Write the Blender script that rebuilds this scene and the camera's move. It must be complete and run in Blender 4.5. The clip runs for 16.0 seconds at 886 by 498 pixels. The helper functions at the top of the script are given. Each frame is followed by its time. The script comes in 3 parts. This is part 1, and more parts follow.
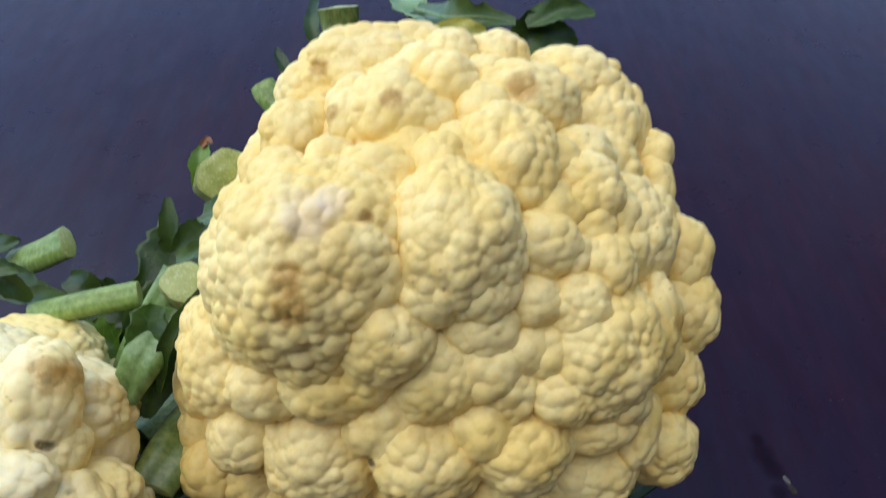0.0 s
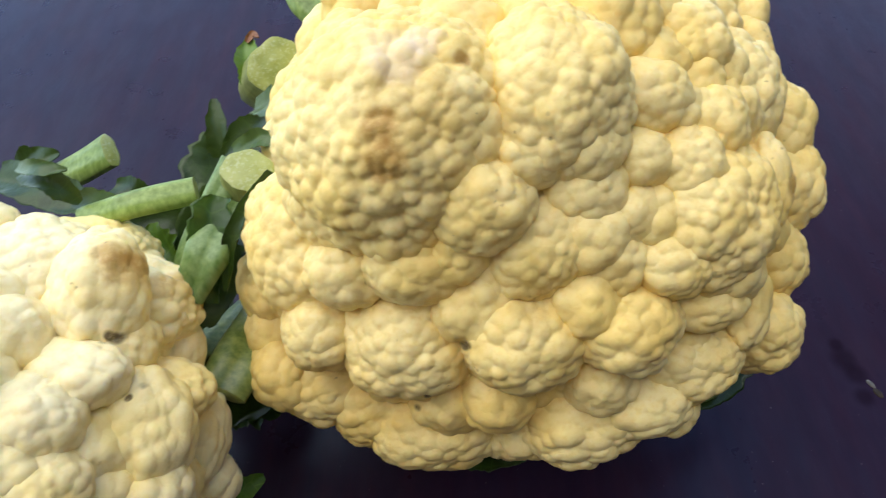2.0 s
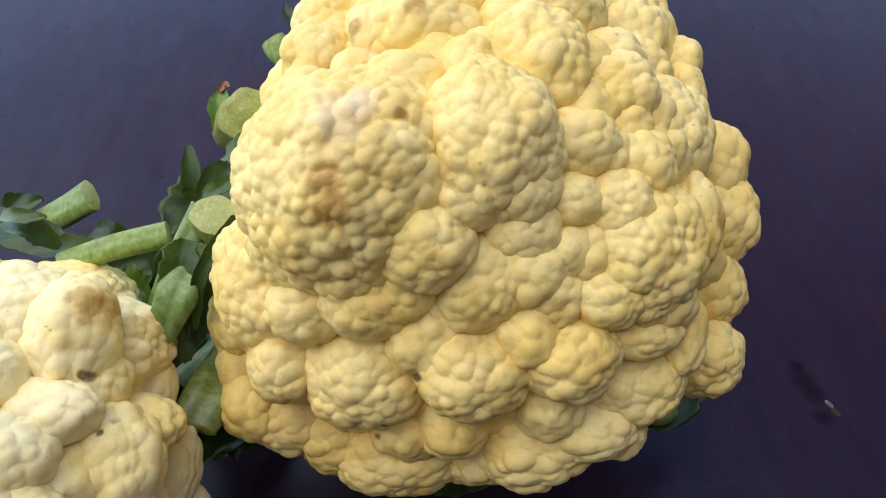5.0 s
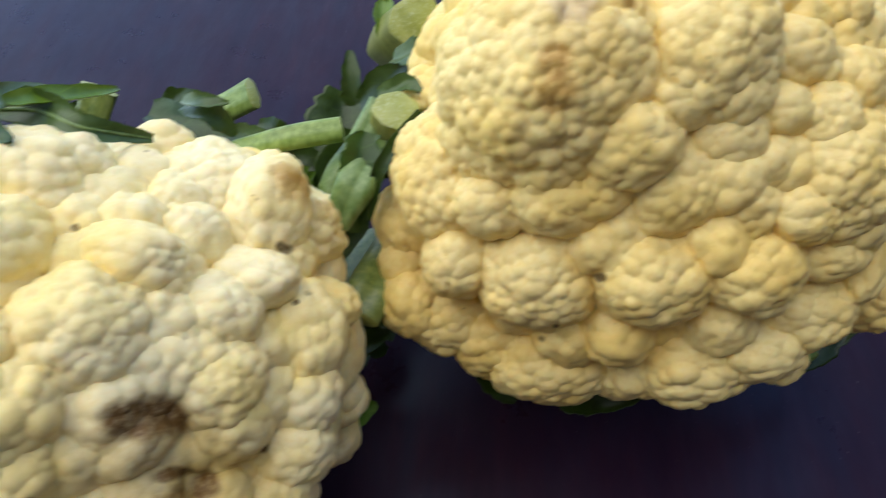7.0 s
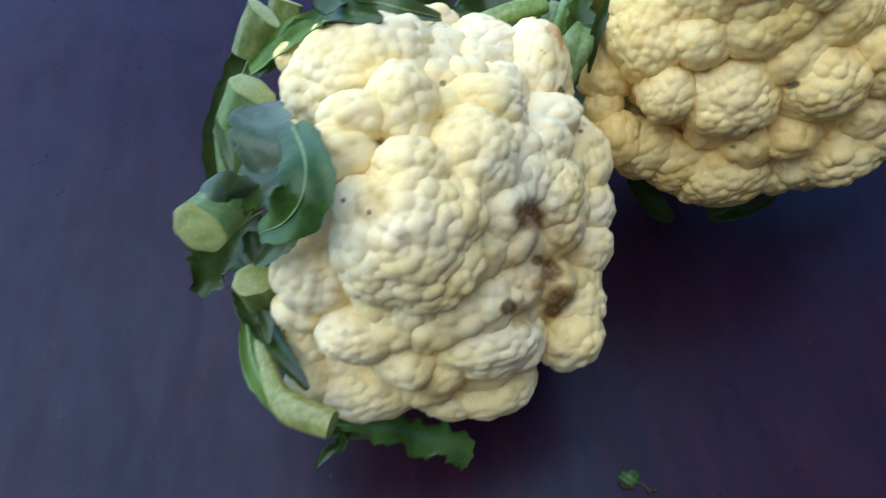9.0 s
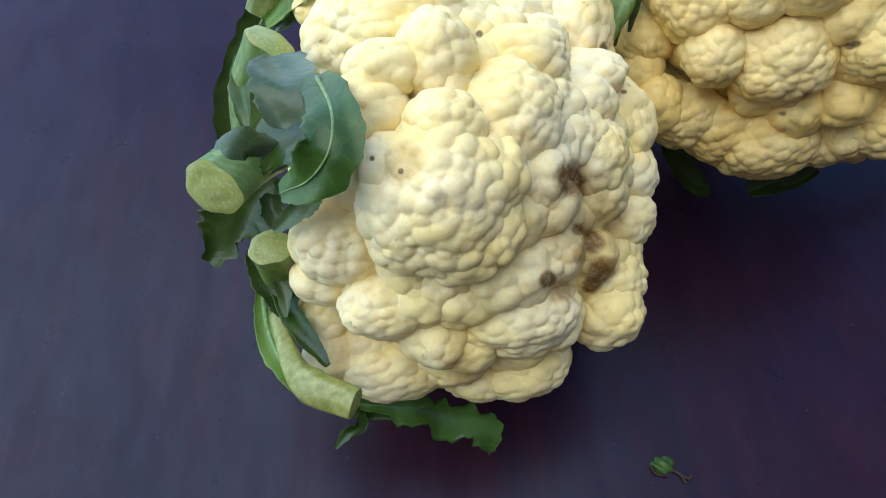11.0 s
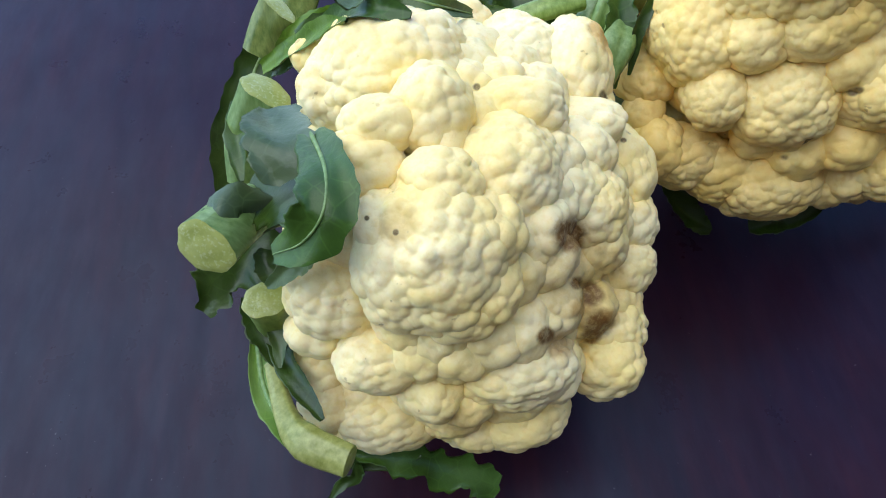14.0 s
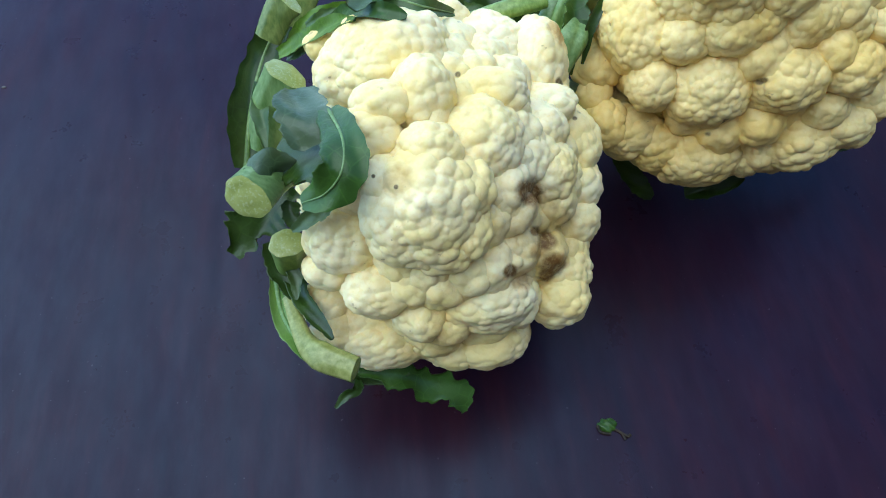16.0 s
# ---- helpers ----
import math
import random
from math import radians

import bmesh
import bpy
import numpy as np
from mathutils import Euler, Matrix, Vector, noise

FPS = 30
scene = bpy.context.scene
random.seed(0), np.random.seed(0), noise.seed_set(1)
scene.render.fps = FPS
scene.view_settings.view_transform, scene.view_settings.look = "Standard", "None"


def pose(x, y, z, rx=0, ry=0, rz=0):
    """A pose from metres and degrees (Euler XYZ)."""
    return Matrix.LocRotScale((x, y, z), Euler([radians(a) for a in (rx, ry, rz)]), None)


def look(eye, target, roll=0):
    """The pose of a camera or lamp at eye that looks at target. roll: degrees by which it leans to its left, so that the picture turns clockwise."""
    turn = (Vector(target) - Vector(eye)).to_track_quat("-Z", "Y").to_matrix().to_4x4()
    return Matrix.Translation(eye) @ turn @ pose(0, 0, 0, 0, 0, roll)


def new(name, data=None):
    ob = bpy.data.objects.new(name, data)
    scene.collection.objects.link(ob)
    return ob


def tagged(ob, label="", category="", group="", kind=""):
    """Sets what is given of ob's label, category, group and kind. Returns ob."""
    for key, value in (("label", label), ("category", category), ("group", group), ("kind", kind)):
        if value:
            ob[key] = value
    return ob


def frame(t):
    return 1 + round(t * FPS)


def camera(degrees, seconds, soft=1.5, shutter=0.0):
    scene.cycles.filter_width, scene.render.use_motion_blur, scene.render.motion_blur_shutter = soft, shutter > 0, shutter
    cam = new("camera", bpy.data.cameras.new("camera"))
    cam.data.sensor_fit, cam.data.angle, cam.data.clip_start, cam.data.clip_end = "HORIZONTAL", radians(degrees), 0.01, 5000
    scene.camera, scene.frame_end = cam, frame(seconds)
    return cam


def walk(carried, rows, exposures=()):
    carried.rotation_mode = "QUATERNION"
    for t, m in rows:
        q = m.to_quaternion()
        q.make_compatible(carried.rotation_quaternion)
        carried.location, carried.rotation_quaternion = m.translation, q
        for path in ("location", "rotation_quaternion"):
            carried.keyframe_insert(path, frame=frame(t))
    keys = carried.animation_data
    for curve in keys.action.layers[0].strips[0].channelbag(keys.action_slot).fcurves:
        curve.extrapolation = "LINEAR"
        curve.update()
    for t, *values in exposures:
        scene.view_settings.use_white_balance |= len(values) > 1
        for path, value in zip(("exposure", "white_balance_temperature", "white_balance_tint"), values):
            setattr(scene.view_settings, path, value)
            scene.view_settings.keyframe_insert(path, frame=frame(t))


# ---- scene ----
cam = camera(65.4, 16.0, soft=1.0, shutter=0.5)
PATH = [
    (0, (-0.001, -0.03, 0.407), (0.008, 1.299, -1.089), 0.8),
    (0.5, (-0.011, -0.035, 0.382), (-0.025, 1.228, -1.168), -1.1),
    (1, (-0.023, -0.053, 0.381), (-0.121, 1.188, -1.184), -3.7),
    (1.5, (-0.035, -0.048, 0.368), (-0.095, 1.197, -1.196), -2.9),
    (2, (-0.031, -0.043, 0.366), (-0.045, 1.224, -1.182), -2.3),
    (2.5, (-0.009, -0.047, 0.376), (0.028, 1.265, -1.133), -2.4),
    (3, (-0.004, -0.055, 0.389), (0.01, 1.311, -1.073), -3.3),
    (5.5, (-0.014, -0.05, 0.379), (-0.033, 1.256, -1.135), -3.0),
    (6, (-0.016, -0.054, 0.377), (-0.055, 1.244, -1.144), -2.7),
    (6.5, (-0.036, -0.063, 0.377), (-0.132, 1.224, -1.151), -2.8),
    (7, (-0.069, -0.074, 0.368), (-0.189, 1.18, -1.186), -2.6),
    (7.5, (-0.137, -0.084, 0.368), (-0.204, 1.11, -1.235), -1.7),
    (8, (-0.183, -0.096, 0.377), (-0.259, 1.019, -1.281), -6.3),
    (8.5, (-0.194, -0.136, 0.395), (-0.17, 1.023, -1.234), -5.0),
    (9, (-0.221, -0.149, 0.405), (-0.129, 0.94, -1.27), -2.5),
    (9.2, (-0.23, -0.16, 0.407), (-0.172, 0.943, -1.261), -3.6),
    (11.3, (-0.232, -0.136, 0.381), (-0.153, 0.915, -1.319), -2.3),
    (11.5, (-0.23, -0.132, 0.383), (-0.147, 0.936, -1.306), -2.3),
    (12, (-0.233, -0.122, 0.391), (-0.166, 0.959, -1.29), -3.0),
    (12.5, (-0.231, -0.125, 0.389), (-0.169, 0.951, -1.296), -2.9),
    (13, (-0.229, -0.127, 0.391), (-0.174, 0.955, -1.291), -3.4),
    (13.5, (-0.229, -0.129, 0.387), (-0.167, 0.939, -1.303), -3.1),
    (14, (-0.228, -0.125, 0.388), (-0.156, 0.953, -1.295), -2.6),
    (14.5, (-0.229, -0.123, 0.39), (-0.144, 0.927, -1.31), -1.6),
    (15, (-0.235, -0.151, 0.415), (-0.161, 0.835, -1.323), -1.5),
    (15.5, (-0.238, -0.174, 0.444), (-0.117, 0.845, -1.273), 0.5),
    (16, (-0.238, -0.171, 0.442), (-0.097, 0.838, -1.279), 1.3),
]
EXPOSURES = [(0.0, -0.1, 6400, 10), (0.5, -0.05, 6800, 9), (1.0, 0.25, 6900, 10), (2.0, 0.22, 6900, 10), (2.5, 0.05, 6600, 8), (3.0, 0.08, 6500, 8), (5.5, 0.05, 7200, 12), (6.5, 0.22, 6900, 10), (7.0, 0.0, 6900, 10), (7.5, 0.41, 6600, 9), (8.0, -0.09, 6300, 8), (8.5, -0.19, 5700, 10), (9.0, 0.01, 5600, 11), (11.5, 0.16, 6200, 8), (14.5, 0.16, 6200, 8), (15.0, 0.11, 6100, 9), (15.5, 0.16, 5700, 3), (16.0, 0.16, 5600, 1)]
walk(cam, [(t, look(eye, target, roll)) for t, eye, target, roll in PATH], EXPOSURES)

# ---- world and light: hazy open sky, cut by added walls out of view ----
world = bpy.data.worlds.new("world")
scene.world = world
world.use_nodes = True
wn = world.node_tree.nodes
sky = wn.new("ShaderNodeTexSky")
sky.sky_type, sky.sun_disc = "NISHITA", False
SUN_FROM = Vector((-0.38, 0.02, 0.92)).normalized()
sky.sun_elevation, sky.sun_rotation = math.asin(SUN_FROM.z), math.atan2(SUN_FROM.x, SUN_FROM.y)
sky.air_density, sky.dust_density, sky.ozone_density = 0.7, 0.0, 2.2
world.node_tree.links.new(sky.outputs[0], wn["Background"].inputs[0])
wn["Background"].inputs[1].default_value = 0.46
sun = bpy.data.lights.new("sun", "SUN")
sun.energy, sun.angle, sun.color = 3.0, radians(75), (1.0, 0.935, 0.81)
sun_ob = new("sun", sun)
sun_ob.matrix_world = look(SUN_FROM * 6, (0, 0, 0))


# ---- materials ----
class Mat:
    """A small helper round one node material."""

    def __init__(self, name, rough=0.5, spec=0.5):
        self.m = bpy.data.materials.new(name)
        self.m.use_nodes = True
        self.t = self.m.node_tree
        self.b = self.t.nodes["Principled BSDF"]
        self.b.inputs["Roughness"].default_value = rough
        self.b.inputs["Specular IOR Level"].default_value = spec
        self.at = self.add("ShaderNodeTexCoord").outputs["Object"]
        self.place = self.add("ShaderNodeNewGeometry").outputs["Position"]

    def add(self, kind, **props):
        n = self.t.nodes.new(kind)
        for key, value in props.items():
            n[key] = value
        return n

    def link(self, a, b):
        self.t.links.new(a, b)

    def noise(self, scale, detail=4.0, rough=0.6, at=None, stretch=None):
        n = self.add("ShaderNodeTexNoise")
        n.inputs["Scale"].default_value, n.inputs["Detail"].default_value, n.inputs["Roughness"].default_value = scale, detail, rough
        source = at or self.at
        if stretch:
            mp = self.add("ShaderNodeMapping")
            mp.inputs["Scale"].default_value = stretch
            self.link(source, mp.inputs[0])
            source = mp.outputs[0]
        self.link(source, n.inputs["Vector"])
        return n.outputs["Fac"]

    def ramp(self, fac, stops):
        n = self.add("ShaderNodeValToRGB")
        el = n.color_ramp.elements
        while len(el) < len(stops):
            el.new(0.5)
        for e, (p, c) in zip(el, stops):
            e.position, e.color = p, (*c, 1) if len(c) == 3 else c
        self.link(fac, n.inputs[0])
        return n.outputs[0]

    def mix(self, fac, a, b, blend="MIX"):
        n = self.add("ShaderNodeMix")
        n.data_type, n.blend_type = "RGBA", blend
        for value, socket in ((fac, n.inputs[0]), (a, n.inputs[6]), (b, n.inputs[7])):
            if isinstance(value, (int, float)):
                socket.default_value = value
            elif isinstance(value, tuple):
                socket.default_value = (*value, 1)
            else:
                self.link(value, socket)
        return n.outputs[2]

    def math(self, op, a, b=0.0):
        n = self.add("ShaderNodeMath")
        n.operation = op
        for value, socket in ((a, n.inputs[0]), (b, n.inputs[1])):
            if isinstance(value, (int, float)):
                socket.default_value = value
            else:
                self.link(value, socket)
        return n.outputs[0]

    def span(self, value, a, b, c=0.0, d=1.0):
        n = self.add("ShaderNodeMapRange")
        n.interpolation_type = "SMOOTHSTEP"
        for i, v in enumerate((a, b, c, d)):
            n.inputs[i + 1].default_value = v
        self.link(value, n.inputs[0])
        return n.outputs[0]

    def distance(self, point, warp=None, amount=0.0, axis=None):
        source = self.place
        if warp is not None:
            sc = self.add("ShaderNodeVectorMath")
            sc.operation = "SCALE"
            sub = self.add("ShaderNodeVectorMath")
            sub.operation = "SUBTRACT"
            self.link(warp, sub.inputs[0])
            sub.inputs[1].default_value = (0.5, 0.5, 0.5)
            self.link(sub.outputs[0], sc.inputs[0])
            sc.inputs["Scale"].default_value = amount
            ad = self.add("ShaderNodeVectorMath")
            self.link(self.place, ad.inputs[0])
            self.link(sc.outputs[0], ad.inputs[1])
            source = ad.outputs[0]
        d = self.add("ShaderNodeVectorMath")
        d.operation = "DISTANCE"
        self.link(source, d.inputs[0])
        d.inputs[1].default_value = point
        if axis is not None:
            # a bruise reaches some way into the creases along the axis
            off = self.add("ShaderNodeVectorMath")
            off.operation = "SUBTRACT"
            self.link(source, off.inputs[0])
            off.inputs[1].default_value = point
            along = self.add("ShaderNodeVectorMath")
            along.operation = "DOT_PRODUCT"
            self.link(off.outputs[0], along.inputs[0])
            along.inputs[1].default_value = axis
            back = self.add("ShaderNodeVectorMath")
            back.operation = "SCALE"
            back.inputs[0].default_value = axis
            self.link(self.math("MULTIPLY", along.outputs["Value"], -0.85), back.inputs["Scale"])
            flat = self.add("ShaderNodeVectorMath")
            self.link(off.outputs[0], flat.inputs[0])
            self.link(back.outputs[0], flat.inputs[1])
            d.operation = "LENGTH"
            self.link(flat.outputs[0], d.inputs[0])
        return d.outputs["Value"]

    def bump(self, height, strength=0.3, depth=0.001, under=None):
        n = self.add("ShaderNodeBump")
        n.inputs["Strength"].default_value, n.inputs["Distance"].default_value = strength, depth
        self.link(height, n.inputs["Height"])
        if under is not None:
            self.link(under, n.inputs["Normal"])
        return n.outputs[0]

    def done(self, color=None, normal=None, rough=None):
        if color is not None:
            self.link(color, self.b.inputs["Base Color"])
        if normal is not None:
            self.link(normal, self.b.inputs["Normal"])
        if rough is not None:
            self.link(rough, self.b.inputs["Roughness"])
        return self.m


def curd_material(name, pale, deep, spots, specks, axis):
    """Cauliflower curd: cream, yellower in patches, with brown bruises of their own shape."""
    m = Mat(name, 0.55, 0.35)
    m.b.inputs["Subsurface Weight"].default_value = 0.15
    m.b.inputs["Subsurface Radius"].default_value = (0.0035, 0.0022, 0.0009)
    m.b.inputs["Subsurface Scale"].default_value = 0.6
    big = m.noise(22, 3, at=m.place)
    color = m.mix(m.span(big, 0.35, 0.68), pale, deep)
    fine = m.noise(420, 3, at=m.place)
    color = m.mix(m.span(fine, 0.42, 0.75, 0.0, 0.35), color, tuple(c * f for c, f in zip(deep, (0.9, 0.82, 0.62))))
    warp = m.add("ShaderNodeTexNoise")
    warp.inputs["Scale"].default_value, warp.inputs["Detail"].default_value = 170, 5
    m.link(m.place, warp.inputs["Vector"])
    patchy = m.noise(330, 4, 0.7, at=m.place)
    for (x, y, z, r), tint, force in spots:
        d = m.distance((x, y, z), warp.outputs["Color"], r * 0.9, axis)
        mask = m.math("MULTIPLY", m.span(d, r * 1.5, r * 0.75), m.span(patchy, 0.25, 0.6, 0.6, 1.0))
        color = m.mix(m.math("MULTIPLY", mask, force), color, tint)
    grit = m.noise(240, 2, 0.5, at=m.place)
    gate = m.noise(14, 2, 0.5, at=m.place)
    dots = m.math("MULTIPLY", m.span(grit, 0.70, 0.76), m.span(gate, 0.5, 0.62, 0.0, specks))
    color = m.mix(dots, color, (0.22, 0.13, 0.04))
    cells = m.add("ShaderNodeTexVoronoi")
    cells.feature = "DISTANCE_TO_EDGE"
    cells.inputs["Scale"].default_value = 300
    shifted = m.add("ShaderNodeVectorMath")
    shifted.operation = "MULTIPLY_ADD"
    m.link(warp.outputs["Color"], shifted.inputs[0])
    shifted.inputs[1].default_value = (0.004, 0.004, 0.004)
    m.link(m.place, shifted.inputs[2])
    m.link(shifted.outputs[0], cells.inputs["Vector"])
    n1 = m.bump(m.span(cells.outputs["Distance"], 0.0, 0.22), 0.12, 0.0006)
    n2 = m.bump(m.noise(1500, 3, at=m.place), 0.18, 0.0003, n1)
    return m.done(color, n2)


BROWN, TAN, DIRTY, PINK = (0.15, 0.062, 0.007), (0.42, 0.21, 0.035), (0.48, 0.30, 0.06), (0.80, 0.63, 0.42)
SPOTS_A = [(s, DIRTY, 0.4) for s in [(-0.0415, 0.1121, 0.2432, 0.0129), (0.0354, 0.0759, 0.1707, 0.0063), (0.0233, 0.0906, 0.1857, 0.0054), (-0.0648, 0.0971, 0.2038, 0.0024), (-0.0037, 0.0863, 0.1779, 0.0062)]]
SPOTS_A += [(s, PINK, 0.5) for s in [(-0.0441, 0.1249, 0.2493, 0.0076), (-0.0361, 0.1309, 0.2498, 0.005)]]
SPOTS_A += [(s, TAN, 0.75) for s in [(-0.0491, 0.1063, 0.2383, 0.0048), (-0.0485, 0.1, 0.231, 0.0055), (-0.0253, 0.1273, 0.2454, 0.0023), (-0.0194, 0.1832, 0.2514, 0.0041), (0.0308, 0.1954, 0.2495, 0.0057), (-0.0551, 0.2291, 0.2355, 0.0037), (-0.0437, 0.1868, 0.2424, 0.003), (0.0952, 0.129, 0.1838, 0.0041)]]
SPOTS_A += [(s, (0.09, 0.055, 0.02), 0.9) for s in [(-0.0444, 0.0827, 0.1167, 0.0015), (-0.0399, 0.0739, 0.1383, 0.0013), (-0.0261, 0.08, 0.1631, 0.0017)]]
SPOTS_B = [(s, DIRTY, 0.4) for s in [(-0.234, 0.0034, 0.2055, 0.0066), (-0.1593, 0.0155, 0.1308, 0.0173), (-0.2674, -0.0121, 0.1077, 0.006), (-0.2128, -0.0263, 0.0988, 0.0075)]]
SPOTS_B += [(s, TAN, 0.6) for s in [(-0.1773, -0.0168, 0.1409, 0.0045), (-0.1678, -0.0075, 0.1529, 0.0036), (-0.151, 0.0006, 0.1262, 0.0035), (-0.1383, 0.1, 0.1872, 0.0054), (-0.1434, 0.1032, 0.1914, 0.0036), (-0.1359, 0.1057, 0.1824, 0.003)]]
SPOTS_B += [(s, BROWN, 0.95) for s in [(-0.1718, 0.0109, 0.1767, 0.0057), (-0.1514, 0.0263, 0.1349, 0.0033), (-0.146, 0.0209, 0.1371, 0.0022), (-0.1573, 0.0099, 0.1305, 0.0047), (-0.1684, 0.0021, 0.1559, 0.0022), (-0.1558, -0.0008, 0.1247, 0.0054), (-0.159, -0.0041, 0.1203, 0.0035), (-0.1834, -0.0155, 0.1498, 0.0028)]]
SPOTS_B += [(s, (0.09, 0.055, 0.02), 0.9) for s in [(-0.1433, 0.0796, 0.1763, 0.0018), (-0.1349, 0.064, 0.1721, 0.0015), (-0.1367, 0.0632, 0.165, 0.0011), (-0.2441, 0.0085, 0.2032, 0.0008), (-0.2348, 0.0009, 0.2044, 0.0009), (-0.1999, 0.0632, 0.2032, 0.0011)]]
curd_a = curd_material("curd_yellowish", (0.885, 0.705, 0.295), (0.845, 0.605, 0.175), SPOTS_A, 0.55, (0.0, -0.63, 0.77))
curd_b = curd_material("curd_white", (0.935, 0.81, 0.455), (0.915, 0.72, 0.27), SPOTS_B, 0.45, (-0.23, -0.47, 0.85))


def leaf_material(name, dark, light, waxy):
    m = Mat(name, 0.32, 0.30)
    color = m.ramp(m.noise(55, 5), [(0.3, dark), (0.7, light)])
    veins = m.add("ShaderNodeTexVoronoi")
    veins.feature = "DISTANCE_TO_EDGE"
    veins.inputs["Scale"].default_value = 130
    m.link(m.at, veins.inputs["Vector"])
    color = m.mix(m.span(veins.outputs["Distance"], 0.07, 0.0, 0.0, 0.2), color, tuple(min(1, c * 1.6 + 0.01) for c in light))
    color = m.mix(m.span(m.noise(30, 2), 0.45, 0.7, 0.0, 0.7), color, waxy)
    m.b.inputs["Subsurface Weight"].default_value = 0.05
    m.b.inputs["Subsurface Radius"].default_value = (0.002, 0.003, 0.001)
    return m.done(color, m.bump(m.noise(260, 4), 0.4, 0.0008))


leaf_dark = leaf_material("leaf_dark_green", (0.010, 0.024, 0.002), (0.032, 0.062, 0.005), (0.05, 0.085, 0.018))
leaf_blue = leaf_material("leaf_blue_green", (0.030, 0.062, 0.012), (0.070, 0.115, 0.026), (0.13, 0.18, 0.085))
leaf_fresh = leaf_material("leaf_fresh_green", (0.045, 0.10, 0.006), (0.12, 0.21, 0.018), (0.17, 0.26, 0.07))


leaf_mid = leaf_material("leaf_mid_green", (0.020, 0.050, 0.005), (0.052, 0.11, 0.013), (0.07, 0.13, 0.035))
leaf_pale = leaf_material("leaf_pale_waxy", (0.03, 0.055, 0.016), (0.070, 0.105, 0.042), (0.13, 0.17, 0.10))
leaf_brown = leaf_material("leaf_browned", (0.12, 0.04, 0.01), (0.26, 0.09, 0.03), (0.20, 0.10, 0.04))
leaf_yellow = leaf_material("leaf_yellowing", (0.20, 0.20, 0.03), (0.38, 0.34, 0.06), (0.40, 0.40, 0.14))


def stalk_material(name, a, b):
    m = Mat(name, 0.4, 0.5)
    streak = m.noise(60, 4, stretch=(6, 6, 0.5))
    color = m.ramp(streak, [(0.3, a), (0.7, b)])
    color = m.mix(m.span(m.noise(45, 3), 0.5, 0.75, 0, 0.5), color, tuple(c * 0.45 for c in a))
    return m.done(color, m.bump(m.noise(300, 3), 0.25, 0.0006))


stalk_green = stalk_material("stalk_pale_green", (0.13, 0.21, 0.025), (0.30, 0.40, 0.10))
stalk_olive = stalk_material("stalk_olive_green", (0.08, 0.13, 0.02), (0.24, 0.28, 0.07))
stalk_cut = stalk_material("stalk_cut_olive", (0.17, 0.19, 0.03), (0.33, 0.34, 0.10))
stalk_waxy = stalk_material("stalk_waxy_green", (0.09, 0.17, 0.03), (0.23, 0.33, 0.11))
cut = Mat("cut_stalk", 0.35, 0.5)
cut_face = cut.done(cut.mix(cut.span(cut.noise(700, 2), 0.5, 0.72, 0.0, 0.3), cut.ramp(cut.noise(90, 3), [(0.3, (0.24, 0.28, 0.05)), (0.7, (0.38, 0.41, 0.12))]), (0.62, 0.66, 0.45)), cut.bump(cut.noise(900, 2), 0.35, 0.0005))
dry = Mat("dry_twig", 0.8, 0.3)
dry_twig = dry.done(dry.ramp(dry.noise(200, 3), [(0.3, (0.012, 0.010, 0.008)), (0.7, (0.05, 0.035, 0.02))]))

tb = Mat("varnished_mahogany", 0.42, 0.5)
grain = tb.noise(9, 6, 0.65, stretch=(7, 1.2, 1))
wear = tb.span(tb.noise(30, 5, 0.6, stretch=(2.5, 0.8, 1)), 0.25, 0.8, 0.20, 0.29)
tone = tb.ramp(grain, [(0.28, (0.014, 0.0045, 0.009)), (0.55, (0.022, 0.0055, 0.010)), (0.8, (0.034, 0.007, 0.010))])
tone = tb.mix(tb.span(tb.noise(5, 3), 0.4, 0.7, 0, 0.5), tone, (0.012, 0.005, 0.015))
tone = tb.mix(tb.span(tb.noise(340, 2, 0.5), 0.72, 0.80, 0, 0.35), tone, (0.16, 0.13, 0.13))
for (x, y, z), r in zip([(0.206, 0.152, 0.000), (0.203, 0.162, -0.000), (0.205, 0.137, -0.000), (0.202, 0.172, -0.000)], (0.006, 0.007, 0.005, 0.004)):
    mark = tb.span(tb.distance((x, y, z)), r * 1.6, r * 0.4)
    tone = tb.mix(tb.math("MULTIPLY", mark, 0.6), tone, (0.008, 0.003, 0.006))
    wear = tb.math("MULTIPLY", wear, tb.math("SUBTRACT", 1.0, tb.math("MULTIPLY", mark, 0.55)))
rough = tb.span(tb.noise(28, 5, 0.65), 0.3, 0.75, 0.27, 0.36)
# blue of the reflected sky put into the specular tint; varnish has none
tb.b.inputs["Specular Tint"].default_value = (0.46, 0.74, 1.0, 1)
tb.link(wear, tb.b.inputs["Specular IOR Level"])
table_wood = tb.done(tone, tb.bump(tb.noise(180, 5, 0.7, stretch=(3, 1, 1)), 0.12, 0.0006, tb.bump(tb.noise(900, 3), 0.10, 0.0003)), rough)


def plain(name, a, b, scale, rough_value=0.8):
    m = Mat(name, rough_value, 0.3)
    return m.done(m.ramp(m.noise(scale, 4), [(0.3, a), (0.7, b)]), m.bump(m.noise(scale * 12, 3), 0.15, 0.002))


